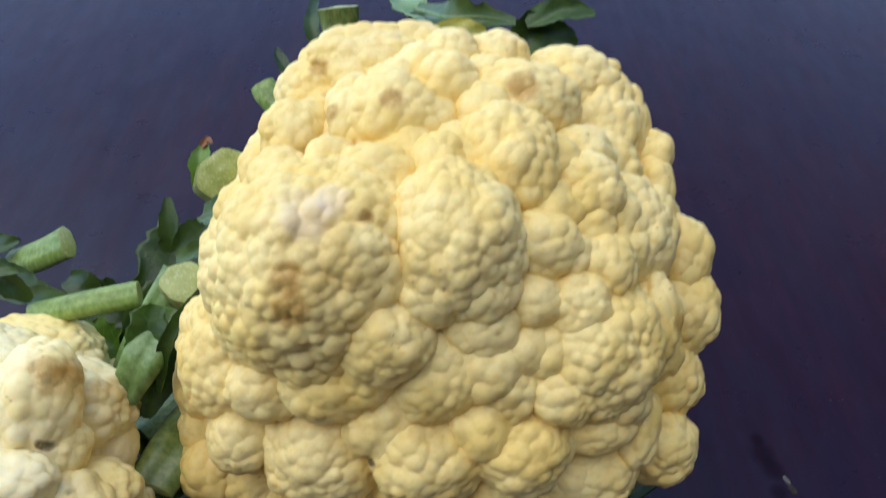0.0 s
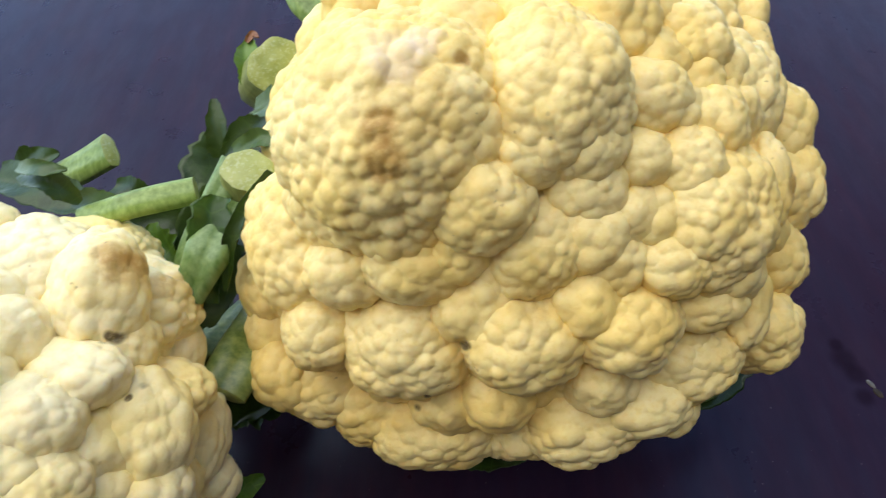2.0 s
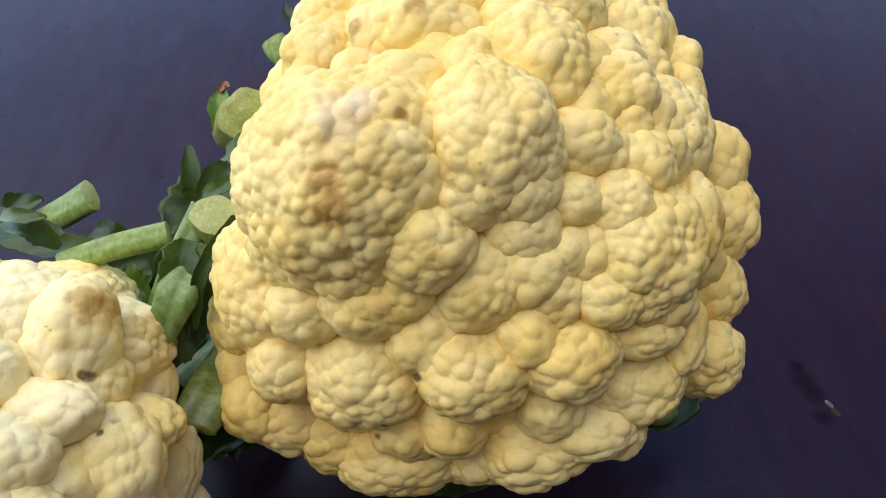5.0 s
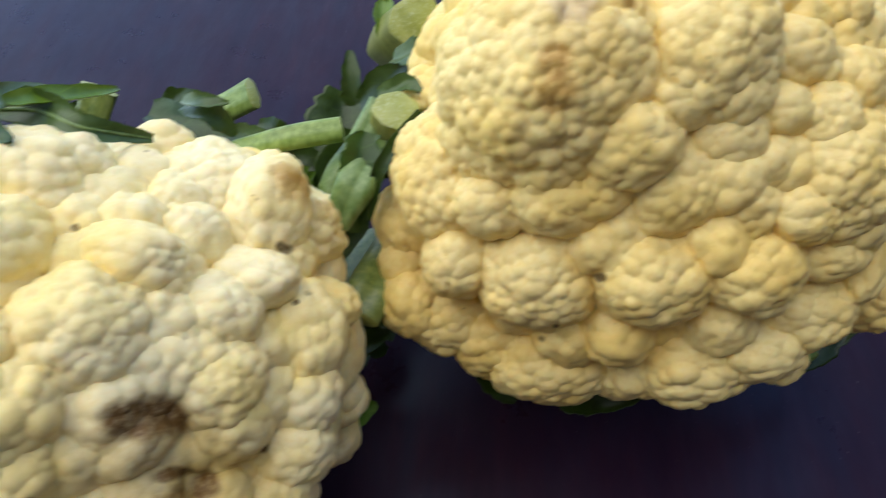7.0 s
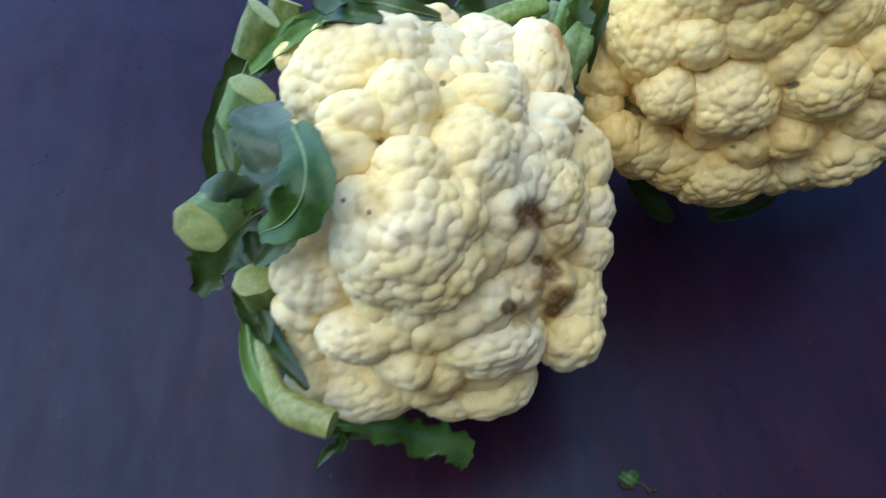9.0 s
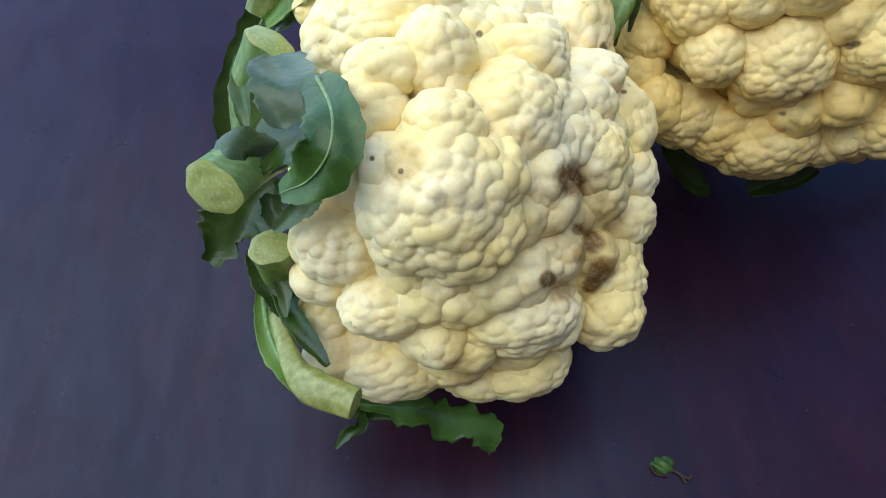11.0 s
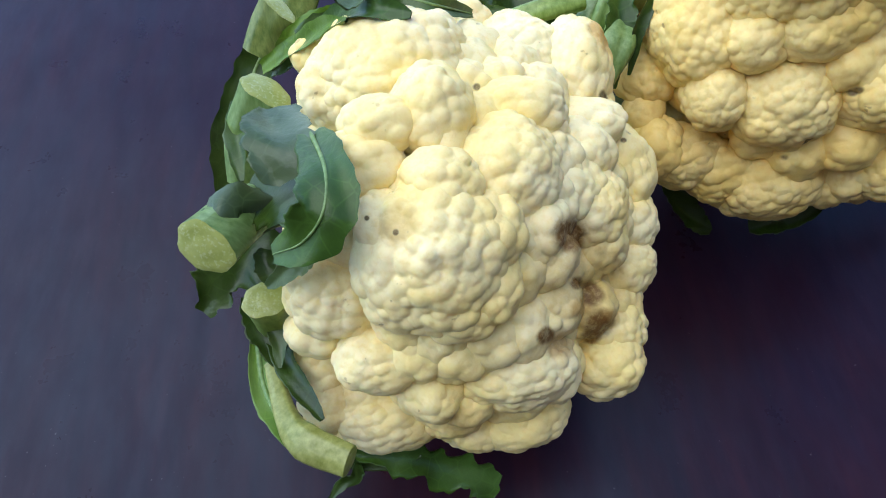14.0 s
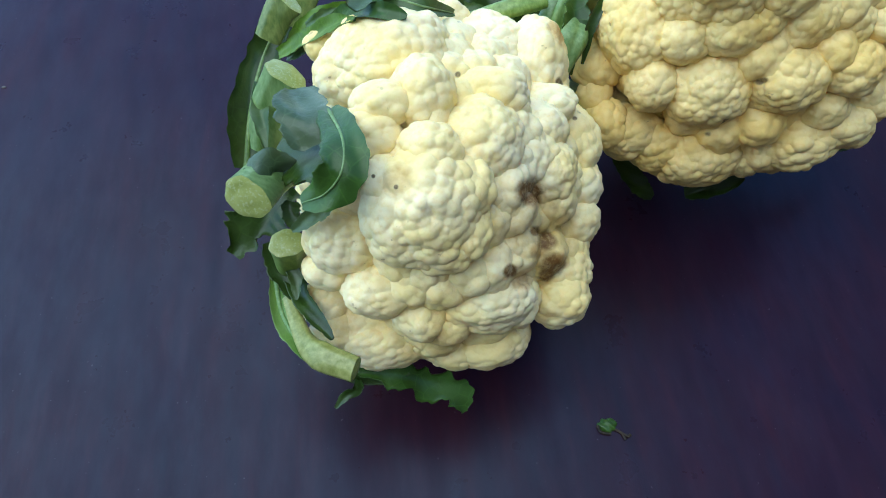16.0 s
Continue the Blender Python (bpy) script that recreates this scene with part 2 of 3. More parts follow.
# dark brown for the added unseen walls, so they bounce little light
unseen_wall_paint = plain("unseen_wall_paint", (0.12, 0.085, 0.07), (0.16, 0.115, 0.09), 2)
floor_cement = plain("floor_cement", (0.24, 0.22, 0.20), (0.32, 0.30, 0.27), 3)
white_paint = plain("white_paint", (0.70, 0.70, 0.68), (0.78, 0.78, 0.75), 4, 0.5)
chip_paint = plain("pale_chip", (0.07, 0.065, 0.06), (0.15, 0.14, 0.12), 300)


# ---- mesh helpers ----
def mesh_of(name, verts, faces, material, smooth=True):
    me = bpy.data.meshes.new(name)
    me.from_pydata([tuple(v) for v in verts], [], [tuple(f) for f in faces])
    me.materials.append(material)
    if smooth:
        me.polygons.foreach_set("use_smooth", [True] * len(me.polygons))
    me.update()
    return me


def grid_mesh(name, points, nu, nv, material):
    """A smooth mesh from an nu by nv grid of points (numpy)."""
    me = bpy.data.meshes.new(name)
    i, j = np.meshgrid(np.arange(nu - 1), np.arange(nv - 1), indexing="ij")
    a = (i * nv + j).ravel()
    quads = np.stack([a, a + nv, a + nv + 1, a + 1], 1).astype(np.int32)
    me.vertices.add(len(points))
    me.vertices.foreach_set("co", points.astype(np.float32).ravel())
    me.loops.add(quads.size)
    me.loops.foreach_set("vertex_index", quads.ravel())
    me.polygons.add(len(quads))
    me.polygons.foreach_set("loop_start", np.arange(0, quads.size, 4, dtype=np.int32))
    me.polygons.foreach_set("use_smooth", np.ones(len(quads), dtype=bool))
    me.materials.append(material)
    me.update(calc_edges=True)
    me.validate()
    return me


def child(name, me, parent, m=None, label=""):
    ob = new(name, me)
    ob.parent = parent
    if m is not None:
        ob.matrix_basis = m
    return tagged(ob, label) if label else ob


def box_mesh(name, size, material, bevel=0.004):
    bm = bmesh.new()
    bmesh.ops.create_cube(bm, size=1.0)
    bmesh.ops.scale(bm, vec=size, verts=bm.verts)
    if bevel:
        bmesh.ops.bevel(bm, geom=list(bm.edges), offset=bevel, segments=2, affect="EDGES")
    me = bpy.data.meshes.new(name)
    bm.to_mesh(me)
    bm.free()
    me.materials.append(material)
    return me


def spline(points, n):
    """Catmull-Rom through the points, n samples."""
    p = np.array(points, float)
    p = np.vstack([2 * p[0] - p[1], p, 2 * p[-1] - p[-2]])
    t = np.linspace(0, len(p) - 3 - 1e-6, n)
    i = t.astype(int)
    f = (t - i)[:, None]
    a, b, c, d = p[i], p[i + 1], p[i + 2], p[i + 3]
    return 0.5 * (2 * b + (c - a) * f + (2 * a - 5 * b + 4 * c - d) * f ** 2 + (3 * b - a - 3 * c + d) * f ** 3)


def unit(v):
    return v / np.maximum(np.linalg.norm(v, axis=-1, keepdims=True), 1e-9)


# ---- terrace: ground, and unseen walls added to block sky light ----
X1, Y0, Z0, Z1, T = 2.5, -1.1, -0.75, 2.2, 0.12


def slab(name, a, b, material, label, category):
    size = tuple(b[i] - a[i] for i in range(3))
    ob = new(name, box_mesh(name, size, material, 0.0))
    ob.location = tuple((a[i] + b[i]) / 2 for i in range(3))
    return tagged(ob, label, category, kind="structure")


slab("ground", (-300, -300, Z0 - T), (300, 300, Z0), floor_cement, "grey cement ground under the table", "ground")
# unseen, added behind the camera to keep fill out of the shadows
slab("blocker_wall_south", (-2.5, Y0 - T, Z0), (X1, Y0, Z1), unseen_wall_paint, "unseen plain brown wall added to block light from the south", "wall")
# also unseen: added to darken the shadows and the table's right-hand reflection
slab("blocker_wall_east", (1.6, Y0, Z0), (1.6 + T, 1.5, 1.5), unseen_wall_paint, "unseen plain brown side wall added to block low eastern sky", "wall")

# ---- table ----
table = tagged(new("table"), "dark reddish-brown varnished wooden table, the sky's blue tinted into its sheen", "table")
TX0, TX1, TY0, TY1 = -0.80, 0.75, -0.42, 0.80
top = child("tabletop", box_mesh("tabletop", (TX1 - TX0, TY1 - TY0, 0.03), table_wood, 0.006), table)
top.location = ((TX0 + TX1) / 2, (TY0 + TY1) / 2, -0.015)
for x in (TX0 + 0.07, TX1 - 0.07):
    for y in (TY0 + 0.07, TY1 - 0.07):
        leg = child("leg", box_mesh("leg", (0.06, 0.06, 0.72), table_wood, 0.006), table)
        leg.location = (x, y, -0.39)
for y in (TY0 + 0.06, TY1 - 0.06):
    rail = child("apron", box_mesh("apron", (TX1 - TX0 - 0.2, 0.022, 0.08), table_wood, 0.003), table)
    rail.location = ((TX0 + TX1) / 2, y, -0.07)


# ---- cauliflower curd ----
def cap_directions(n, reach):
    """An n by n grid of unit vectors over a cap round +z that reaches so many radians."""
    g = np.linspace(-1, 1, n)
    a, b = np.meshgrid(g, g, indexing="ij")
    big = np.where(np.abs(a) > np.abs(b), a, b)
    other = np.where(np.abs(a) > np.abs(b), b, a)
    ang = np.where(np.abs(big) < 1e-9, 0, (math.pi / 4) * other / np.where(np.abs(big) < 1e-9, 1, big))
    u = np.where(np.abs(a) > np.abs(b), big * np.cos(ang), big * np.sin(ang))
    v = np.where(np.abs(a) > np.abs(b), big * np.sin(ang), big * np.cos(ang))
    r = np.hypot(u, v)
    th = r * reach
    s = np.where(r < 1e-9, 0, np.sin(th) / np.where(r < 1e-9, 1, r))
    return np.stack([u * s, v * s, np.cos(th)], -1).reshape(-1, 3)


def scatter_cap(rng, count, reach, tries=14):
    """Evenly scattered unit vectors over a cap."""
    out = []
    for _ in range(count):
        z = 1 - rng.random(tries) * (1 - math.cos(reach))
        f = rng.random(tries) * 2 * math.pi
        s = np.sqrt(1 - z * z)
        c = np.stack([s * np.cos(f), s * np.sin(f), z], 1)
        if out:
            near = (c @ np.array(out).T).max(1)
            out.append(c[near.argmin()])
        else:
            out.append(c[0])
    return np.array(out)


def union(dirs, centres, radii, base):
    """How far out the union of balls reaches along each direction."""
    cd = dirs @ centres.T
    disc = radii ** 2 - (centres ** 2).sum(1) + cd ** 2
    far = np.where(disc > 0, cd + np.sqrt(np.maximum(disc, 0)), 0)
    return np.maximum(base, far.max(1))


def floret_mesh(radii, out, spin, seed, material, frame3, fine=1.0):
    """One floret: a dome of close knobs, each set with small flat buds; radii along the head's own axes."""
    rng = np.random.default_rng(seed)
    r = float(np.prod(radii)) ** (1 / 3)
    reach = radians(float(np.clip(118 - r * 800, 84, 104)))
    n = int(min(184, max(50, 2 * reach * r / 0.00078 * fine)))
    dirs = cap_directions(n, reach)
    # knobs on the dome, smaller knobs on those, flat buds on top
    shape = lambda d: np.full(len(d), r)
    for s, bulge, rough in ((min(0.0120, 0.36 * r), 1.55, 0.10), (min(0.0060, 0.23 * r), 1.50 if r < 0.027 else 1.85, 0.13), (0.0027, 1.80, 0.13)):
        s *= rng.uniform(0.9, 1.15)
        k = int(np.clip((1 - math.cos(reach)) * 2.3 * (r / s) ** 2, 7, 560))
        e = scatter_cap(rng, k, reach * 1.03, 5)
        size = rng.uniform(0.65, 1.35, k)
        rho = np.minimum(s * bulge * size, 0.85 * r)
        c = e * (shape(e) + s * (rng.uniform(-rough, rough, k) + 0.25 * (size - 1)) - rho)[:, None]
        shape = lambda d, c=c, rho=rho, s=s, under=shape: union(d, c, rho, under(d) - 0.5 * s)
    far = shape(dirs)
    turn = np.array(turned(out, spin).to_3x3())
    world_dirs = (dirs * far[:, None] / r) @ turn.T
    pts = ((world_dirs @ frame3.T) * np.array(radii)) @ frame3
    return grid_mesh("floret", pts, n, n, material)


def turned(normal, spin):
    """A turn that brings +z to the normal."""
    return Vector(normal).to_track_quat("Z", "Y").to_matrix().to_4x4() @ Matrix.Rotation(spin, 4, "Z")


def head(label, centre, radii, florets, material, seed, axis, shy=-1.0, core=0.86):
    """A cauliflower head: an Empty on the table, a core, florets and (added later) its leaves."""
    base = new("cauliflower")
    base.location = (centre[0], centre[1], 0)
    tagged(base, label, "cauliflower", "cauliflowers on the table")
    up = Vector((0, 0, centre[2]))
    rng = np.random.default_rng(seed)
    ax = np.array(axis) / np.linalg.norm(axis)
    side = unit(np.array((1.0, 0, 0)) - ax * ax[0])
    frame3 = np.stack([side, np.cross(ax, side), ax])
    radii = np.array(radii)
    mean = radii.mean()
    # filler florets where the listed ones leave the dome open
    known = np.array([f[:3] for f in florets])
    kdir, kr = unit((known @ frame3.T) / radii), np.array([min(f[3:5]) for f in florets])
    fillers = []
    for d in scatter_cap(rng, 260, math.pi, 8):
        w = (d * radii) @ frame3
        if d[2] < -0.25 or unit(w)[0] < shy:
            continue
        gap = np.arccos(np.clip(kdir @ d, -1, 1)) * mean - kr * 0.85
        if gap.min() > 0:
            r = rng.uniform(0.014, 0.020)
            fillers.append((*(w * (0.95 - r / mean)), r, r))
            kdir, kr = np.vstack([kdir, d]), np.append(kr, r)
    for i, (x, y, z, ru, rv) in enumerate(list(florets) + fillers):
        grow = unit(((np.array((x, y, z)) @ frame3.T) / radii ** 2) @ frame3) + 0.5 * ax
        me = floret_mesh((ru, rv, min(ru, rv)), grow, rng.random() * 6.28, seed * 1000 + i, material, frame3, 1.0 if i < len(florets) else 0.7)
        child("floret", me, base, Matrix.Translation(up + Vector((x, y, z))))
    dirs = cap_directions(210, math.pi * 0.62)
    buds = scatter_cap(rng, 900, math.pi * 0.62, 6)
    rho = 0.070 * rng.uniform(0.75, 1.3, 900)
    out = union(dirs, buds * (rng.uniform(core - 0.015, core + 0.01, 900) - rho)[:, None], rho, core - 0.05)
    pts = (dirs * out[:, None] * radii) @ frame3
    child("core", grid_mesh("core", pts, 210, 210, material), base, Matrix.Translation(up), "pale inner mass of the curd")
    return base


A_TOP = [(-0.0205, 0.014, 0.0891, 0.0249, 0.0232), (-0.0383, 0.0643, 0.0803, 0.0327, 0.024), (-0.0599, 0.0546, 0.0729, 0.0207, 0.0193), (-0.0649, 0.0203, 0.0795, 0.0152, 0.0176), (-0.0657, -0.0075, 0.0782, 0.0153, 0.0153), (-0.0271, -0.0181, 0.0907, 0.0197, 0.0144), (-0.0445, -0.0103, 0.0909, 0.0115, 0.0115), (-0.0379, 0.0131, 0.0936, 0.0121, 0.0138), (-0.0006, 0.0284, 0.097, 0.0153, 0.0165), (0.0004, 0.0549, 0.0944, 0.0152, 0.0145), (0.0211, 0.06, 0.0906, 0.0162, 0.0149), (-0.0035, -0.0146, 0.0951, 0.0117, 0.0139), (-0.015, 0.0724, 0.0893, 0.0173, 0.0133), (0.0214, -0.0081, 0.0861, 0.0237, 0.0276), (0.0293, 0.0263, 0.0912, 0.0268, 0.0196), (0.0555, 0.0578, 0.0762, 0.0273, 0.0213), (0.0688, 0.0445, 0.0626, 0.0248, 0.0334), (0.0524, -0.011, 0.0768, 0.0187, 0.0175), (0.093, 0.0325, 0.0611, 0.0105, 0.0118), (0.092, 0.017, 0.0561, 0.0096, 0.0135), (0.0734, -0.0105, 0.0533, 0.0241, 0.0277)]
A_BROW = [(-0.0467, -0.0416, 0.0653, 0.0445, 0.045), (-0.028, -0.0572, 0.0803, 0.0156, 0.0161), (-0.023, -0.069, 0.0629, 0.0194, 0.0184), (-0.0437, -0.0726, 0.0397, 0.0217, 0.0179), (-0.0685, -0.0526, 0.0489, 0.0216, 0.0216), (-0.031, -0.0751, 0.0453, 0.0138, 0.0133), (0.0021, -0.0415, 0.0819, 0.0274, 0.0305), (-0.007, -0.0595, 0.0742, 0.0153, 0.0137), (0.0113, -0.0566, 0.0746, 0.0143, 0.0143), (0.0124, -0.0626, 0.0607, 0.0158, 0.0147), (-0.0044, -0.0706, 0.0423, 0.021, 0.0216), (0.0217, -0.0749, 0.0378, 0.0152, 0.0147), (0.0272, -0.0673, 0.0528, 0.0122, 0.0117), (0.0308, -0.0555, 0.0661, 0.0122, 0.0116), (0.0338, -0.0386, 0.0779, 0.0155, 0.0139), (0.057, -0.0375, 0.0623, 0.0162, 0.0168), (-0.0198, -0.0787, 0.0348, 0.0098, 0.0109)]
A_MIDDLE = [(0.0539, -0.0526, 0.0364, 0.0321, 0.0338), (0.0431, -0.0739, 0.036, 0.017, 0.0164), (0.0467, -0.0534, 0.0596, 0.0157, 0.0151), (0.07, -0.0553, 0.0375, 0.016, 0.0189), (0.0672, -0.0701, 0.0246, 0.0137, 0.0143), (0.0569, -0.079, 0.0165, 0.0177, 0.0126), (0.0273, -0.0881, 0.0169, 0.0227, 0.02), (-0.0074, -0.0874, 0.0134, 0.0257, 0.024), (0.0528, -0.0816, -0.0128, 0.0281, 0.0226), (0.07, -0.0796, -0.014, 0.0136, 0.0161), (0.0977, -0.0436, -0.0051, 0.0191, 0.0204), (0.0924, -0.0666, -0.021, 0.0195, 0.0201), (0.0763, -0.0729, 0.0084, 0.0119, 0.0208), (0.1041, -0.0032, 0.0321, 0.0158, 0.0205), (0.1054, -0.0213, 0.0162, 0.0178, 0.023), (0.0833, -0.0433, 0.0396, 0.0118, 0.0194), (-0.0291, -0.0793, 0.002, 0.0101, 0.016)]
A_LOW = [(-0.0845, -0.0482, 0.023, 0.0276, 0.0313), (-0.0692, -0.0703, 0.0312, 0.0173, 0.0157), (-0.1049, -0.0481, -0.0059, 0.0176, 0.0202), (-0.0484, -0.0792, 0.0015, 0.0283, 0.0265), (-0.0811, -0.0777, 0.0049, 0.0171, 0.0171), (-0.1016, -0.0773, -0.028, 0.0162, 0.0181), (-0.0411, -0.0868, -0.0497, 0.0325, 0.0272), (-0.0651, -0.0842, -0.044, 0.0218, 0.0211), (-0.0244, -0.0862, -0.0417, 0.013, 0.0221), (-0.0846, -0.0792, -0.0358, 0.0216, 0.0196), (-0.1076, -0.0634, -0.0185, 0.0123, 0.0143), (0.016, -0.0969, -0.0324, 0.0282, 0.0227), (-0.0028, -0.093, -0.0389, 0.0183, 0.0215), (0.0383, -0.0979, -0.0213, 0.0219, 0.0172), (0.0528, -0.097, -0.0308, 0.0122, 0.0128), (0.058, -0.084, -0.0095, 0.0212, 0.0176), (-0.016, -0.0822, -0.029, 0.0108, 0.0127)]
B_TOP = [(-0.0207, 0.0208, 0.0823, 0.0338, 0.0275), (-0.0424, 0.0173, 0.0807, 0.0167, 0.0178), (-0.0488, 0.0533, 0.0691, 0.0147, 0.0128), (-0.034, -0.0287, 0.089, 0.0178, 0.0137), (-0.0063, -0.0125, 0.0939, 0.0171, 0.0186), (-0.0252, -0.0187, 0.0969, 0.0157, 0.0121), (-0.0055, 0.029, 0.0868, 0.0179, 0.0168), (0.0138, 0.0601, 0.0719, 0.0135, 0.0116), (0.0331, 0.044, 0.0566, 0.0301, 0.0274), (0.0253, -0.0048, 0.0824, 0.022, 0.0143), (0.0602, 0.0352, 0.0636, 0.0177, 0.0234), (0.0639, 0.0229, 0.0495, 0.0142, 0.0142), (-0.0025, -0.0224, 0.0927, 0.0082, 0.0102), (-0.0419, -0.0407, 0.0686, 0.0132, 0.0159)]
B_MIDDLE = [(-0.0098, -0.0532, 0.0662, 0.0318, 0.0318), (-0.0066, -0.0421, 0.0893, 0.0163, 0.0138), (0.0081, -0.0539, 0.0756, 0.0146, 0.0166), (-0.0037, -0.0741, 0.0567, 0.0155, 0.0124), (-0.0236, -0.0676, 0.0615, 0.0154, 0.0148), (-0.028, -0.051, 0.0838, 0.0103, 0.0123), (0.006, -0.0655, 0.0617, 0.015, 0.017), (0.0181, -0.029, 0.076, 0.0228, 0.0223), (-0.0494, -0.0514, 0.0428, 0.0219, 0.0213), (-0.0595, -0.0595, 0.0261, 0.0146, 0.0123), (-0.0355, -0.0754, 0.0273, 0.0192, 0.0152), (-0.0617, -0.0589, -0.0131, 0.019, 0.0184), (-0.0384, -0.0745, -0.0239, 0.0342, 0.0237), (-0.0161, -0.083, 0.0124, 0.0152, 0.0169), (-0.0606, -0.075, -0.0168, 0.0167, 0.0142)]
B_RIGHT = [(0.0513, -0.0104, 0.0602, 0.017, 0.0164), (0.0744, -0.0018, 0.0351, 0.018, 0.0232), (0.0533, -0.0291, 0.0489, 0.0175, 0.0181), (0.0751, -0.0208, 0.0217, 0.0168, 0.0174), (0.0723, -0.0358, 0.0114, 0.0175, 0.0175), (0.0271, -0.0454, 0.0634, 0.0145, 0.0167), (0.0299, -0.0531, 0.052, 0.0159, 0.0143), (0.0308, -0.0637, 0.0343, 0.0171, 0.0159), (0.0596, -0.0476, -0.0021, 0.023, 0.0243), (0.0635, -0.0589, -0.0031, 0.02, 0.0181), (0.0599, -0.0722, -0.0083, 0.0198, 0.0173), (0.0169, -0.0764, 0.013, 0.0278, 0.0219), (0.0343, -0.0764, 0.0051, 0.0146, 0.0176), (0.002, -0.0834, -0.0285, 0.0191, 0.0178), (0.0213, -0.0854, -0.0256, 0.0229, 0.0176), (0.0035, -0.0782, 0.0315, 0.0123, 0.01), (0.0342, -0.0841, -0.0221, 0.011, 0.0149)]
B_FAR = [(0.0301, 0.0725, 0.0313, 0.0341, 0.0236), (0.0504, 0.0461, 0.0388, 0.035, 0.023), (0.0585, 0.068, 0.0106, 0.0143, 0.0177), (0.0724, 0.0372, 0.0215, 0.0111, 0.0142), (0.0728, 0.015, 0.0275, 0.0214, 0.0151), (0.0794, 0.0109, 0.0041, 0.0141, 0.0215), (0.0795, -0.0008, -0.0177, 0.0139, 0.0146), (0.0767, -0.0081, -0.0383, 0.0138, 0.0152), (0.0566, 0.0057, 0.0586, 0.0217, 0.0134)]
AXIS_A, AXIS_B = (0.02, -0.62, 0.78), (-0.05, -0.45, 0.88)
CENTRE_A, CENTRE_B = (0.0022, 0.1785, 0.1411), (-0.2116, 0.0632, 0.1109)
head_a = head("large yellowish cauliflower with tan bruises and trimmed leaf stalks", CENTRE_A, (0.1226, 0.1311, 0.1026),
                    A_TOP + A_BROW + A_MIDDLE + A_LOW, curd_a, 3, AXIS_A)
head_b = head("creamy white cauliflower with dark brown spots and curled green leaves", CENTRE_B, (0.0913, 0.1064, 0.1023),
                    B_TOP + B_MIDDLE + B_RIGHT + B_FAR, curd_b, 8, AXIS_B, -0.38)


# ---- leaves and stalks ----
def to_local(parent, points):
    return np.array(points, float) - np.array(parent.location)


def frames_along(p, up):
    t = unit(np.gradient(p, axis=0))
    s = unit(np.cross(t, up))
    return t, s, unit(np.cross(s, t))


def stalk(parent, points, radii, material, flat=0.75, label="", groove=0.25, open_cut=True, seed=0):
    """A leaf stalk: a tapering, slightly grooved and ribbed tube with a pale cut face."""
    rng = np.random.default_rng(seed + 77)
    n, k = 22, 28
    p = spline(to_local(parent, points), n)
    t, s, u = frames_along(p, np.array((0.15, -0.5, 0.85)))
    r = np.interp(np.linspace(0, 1, n), np.linspace(0, 1, len(radii)), radii)
    f = np.linspace(0, 2 * math.pi, k)
    ph = rng.random(4) * 6.28
    rib = 1 + 0.035 * np.sin(7 * f + ph[0]) + 0.04 * np.sin(3 * f + ph[1]) - groove * np.exp(-((f - math.pi / 2) / 0.5) ** 2)
    wave = 1 + 0.05 * np.sin(np.linspace(0, 5, n) + ph[2])
    rr = r[:, None] * rib[None, :] * wave[:, None]
    pts = p[:, None, :] + s[:, None, :] * (rr * np.cos(f))[..., None] + u[:, None, :] * (rr * np.sin(f) * flat)[..., None]
    ob = child("stalk", grid_mesh("stalk", pts.reshape(-1, 3), n, k, material), parent, None, label)
    if open_cut:
        rings = 7
        g = np.linspace(1.0, 0.0, rings)
        end, c = pts[-1], p[-1]
        dome = [c + (end - c) * q + t[-1] * (r[-1] * (0.10 * (1 - q ** 3) + 0.02 * math.sin(9 * q))) for q in g]
        child("cut_end", grid_mesh("cut_end", np.array(dome).reshape(-1, 3), rings, k, cut_face), ob, None, "pale freshly cut stalk end")
    return ob


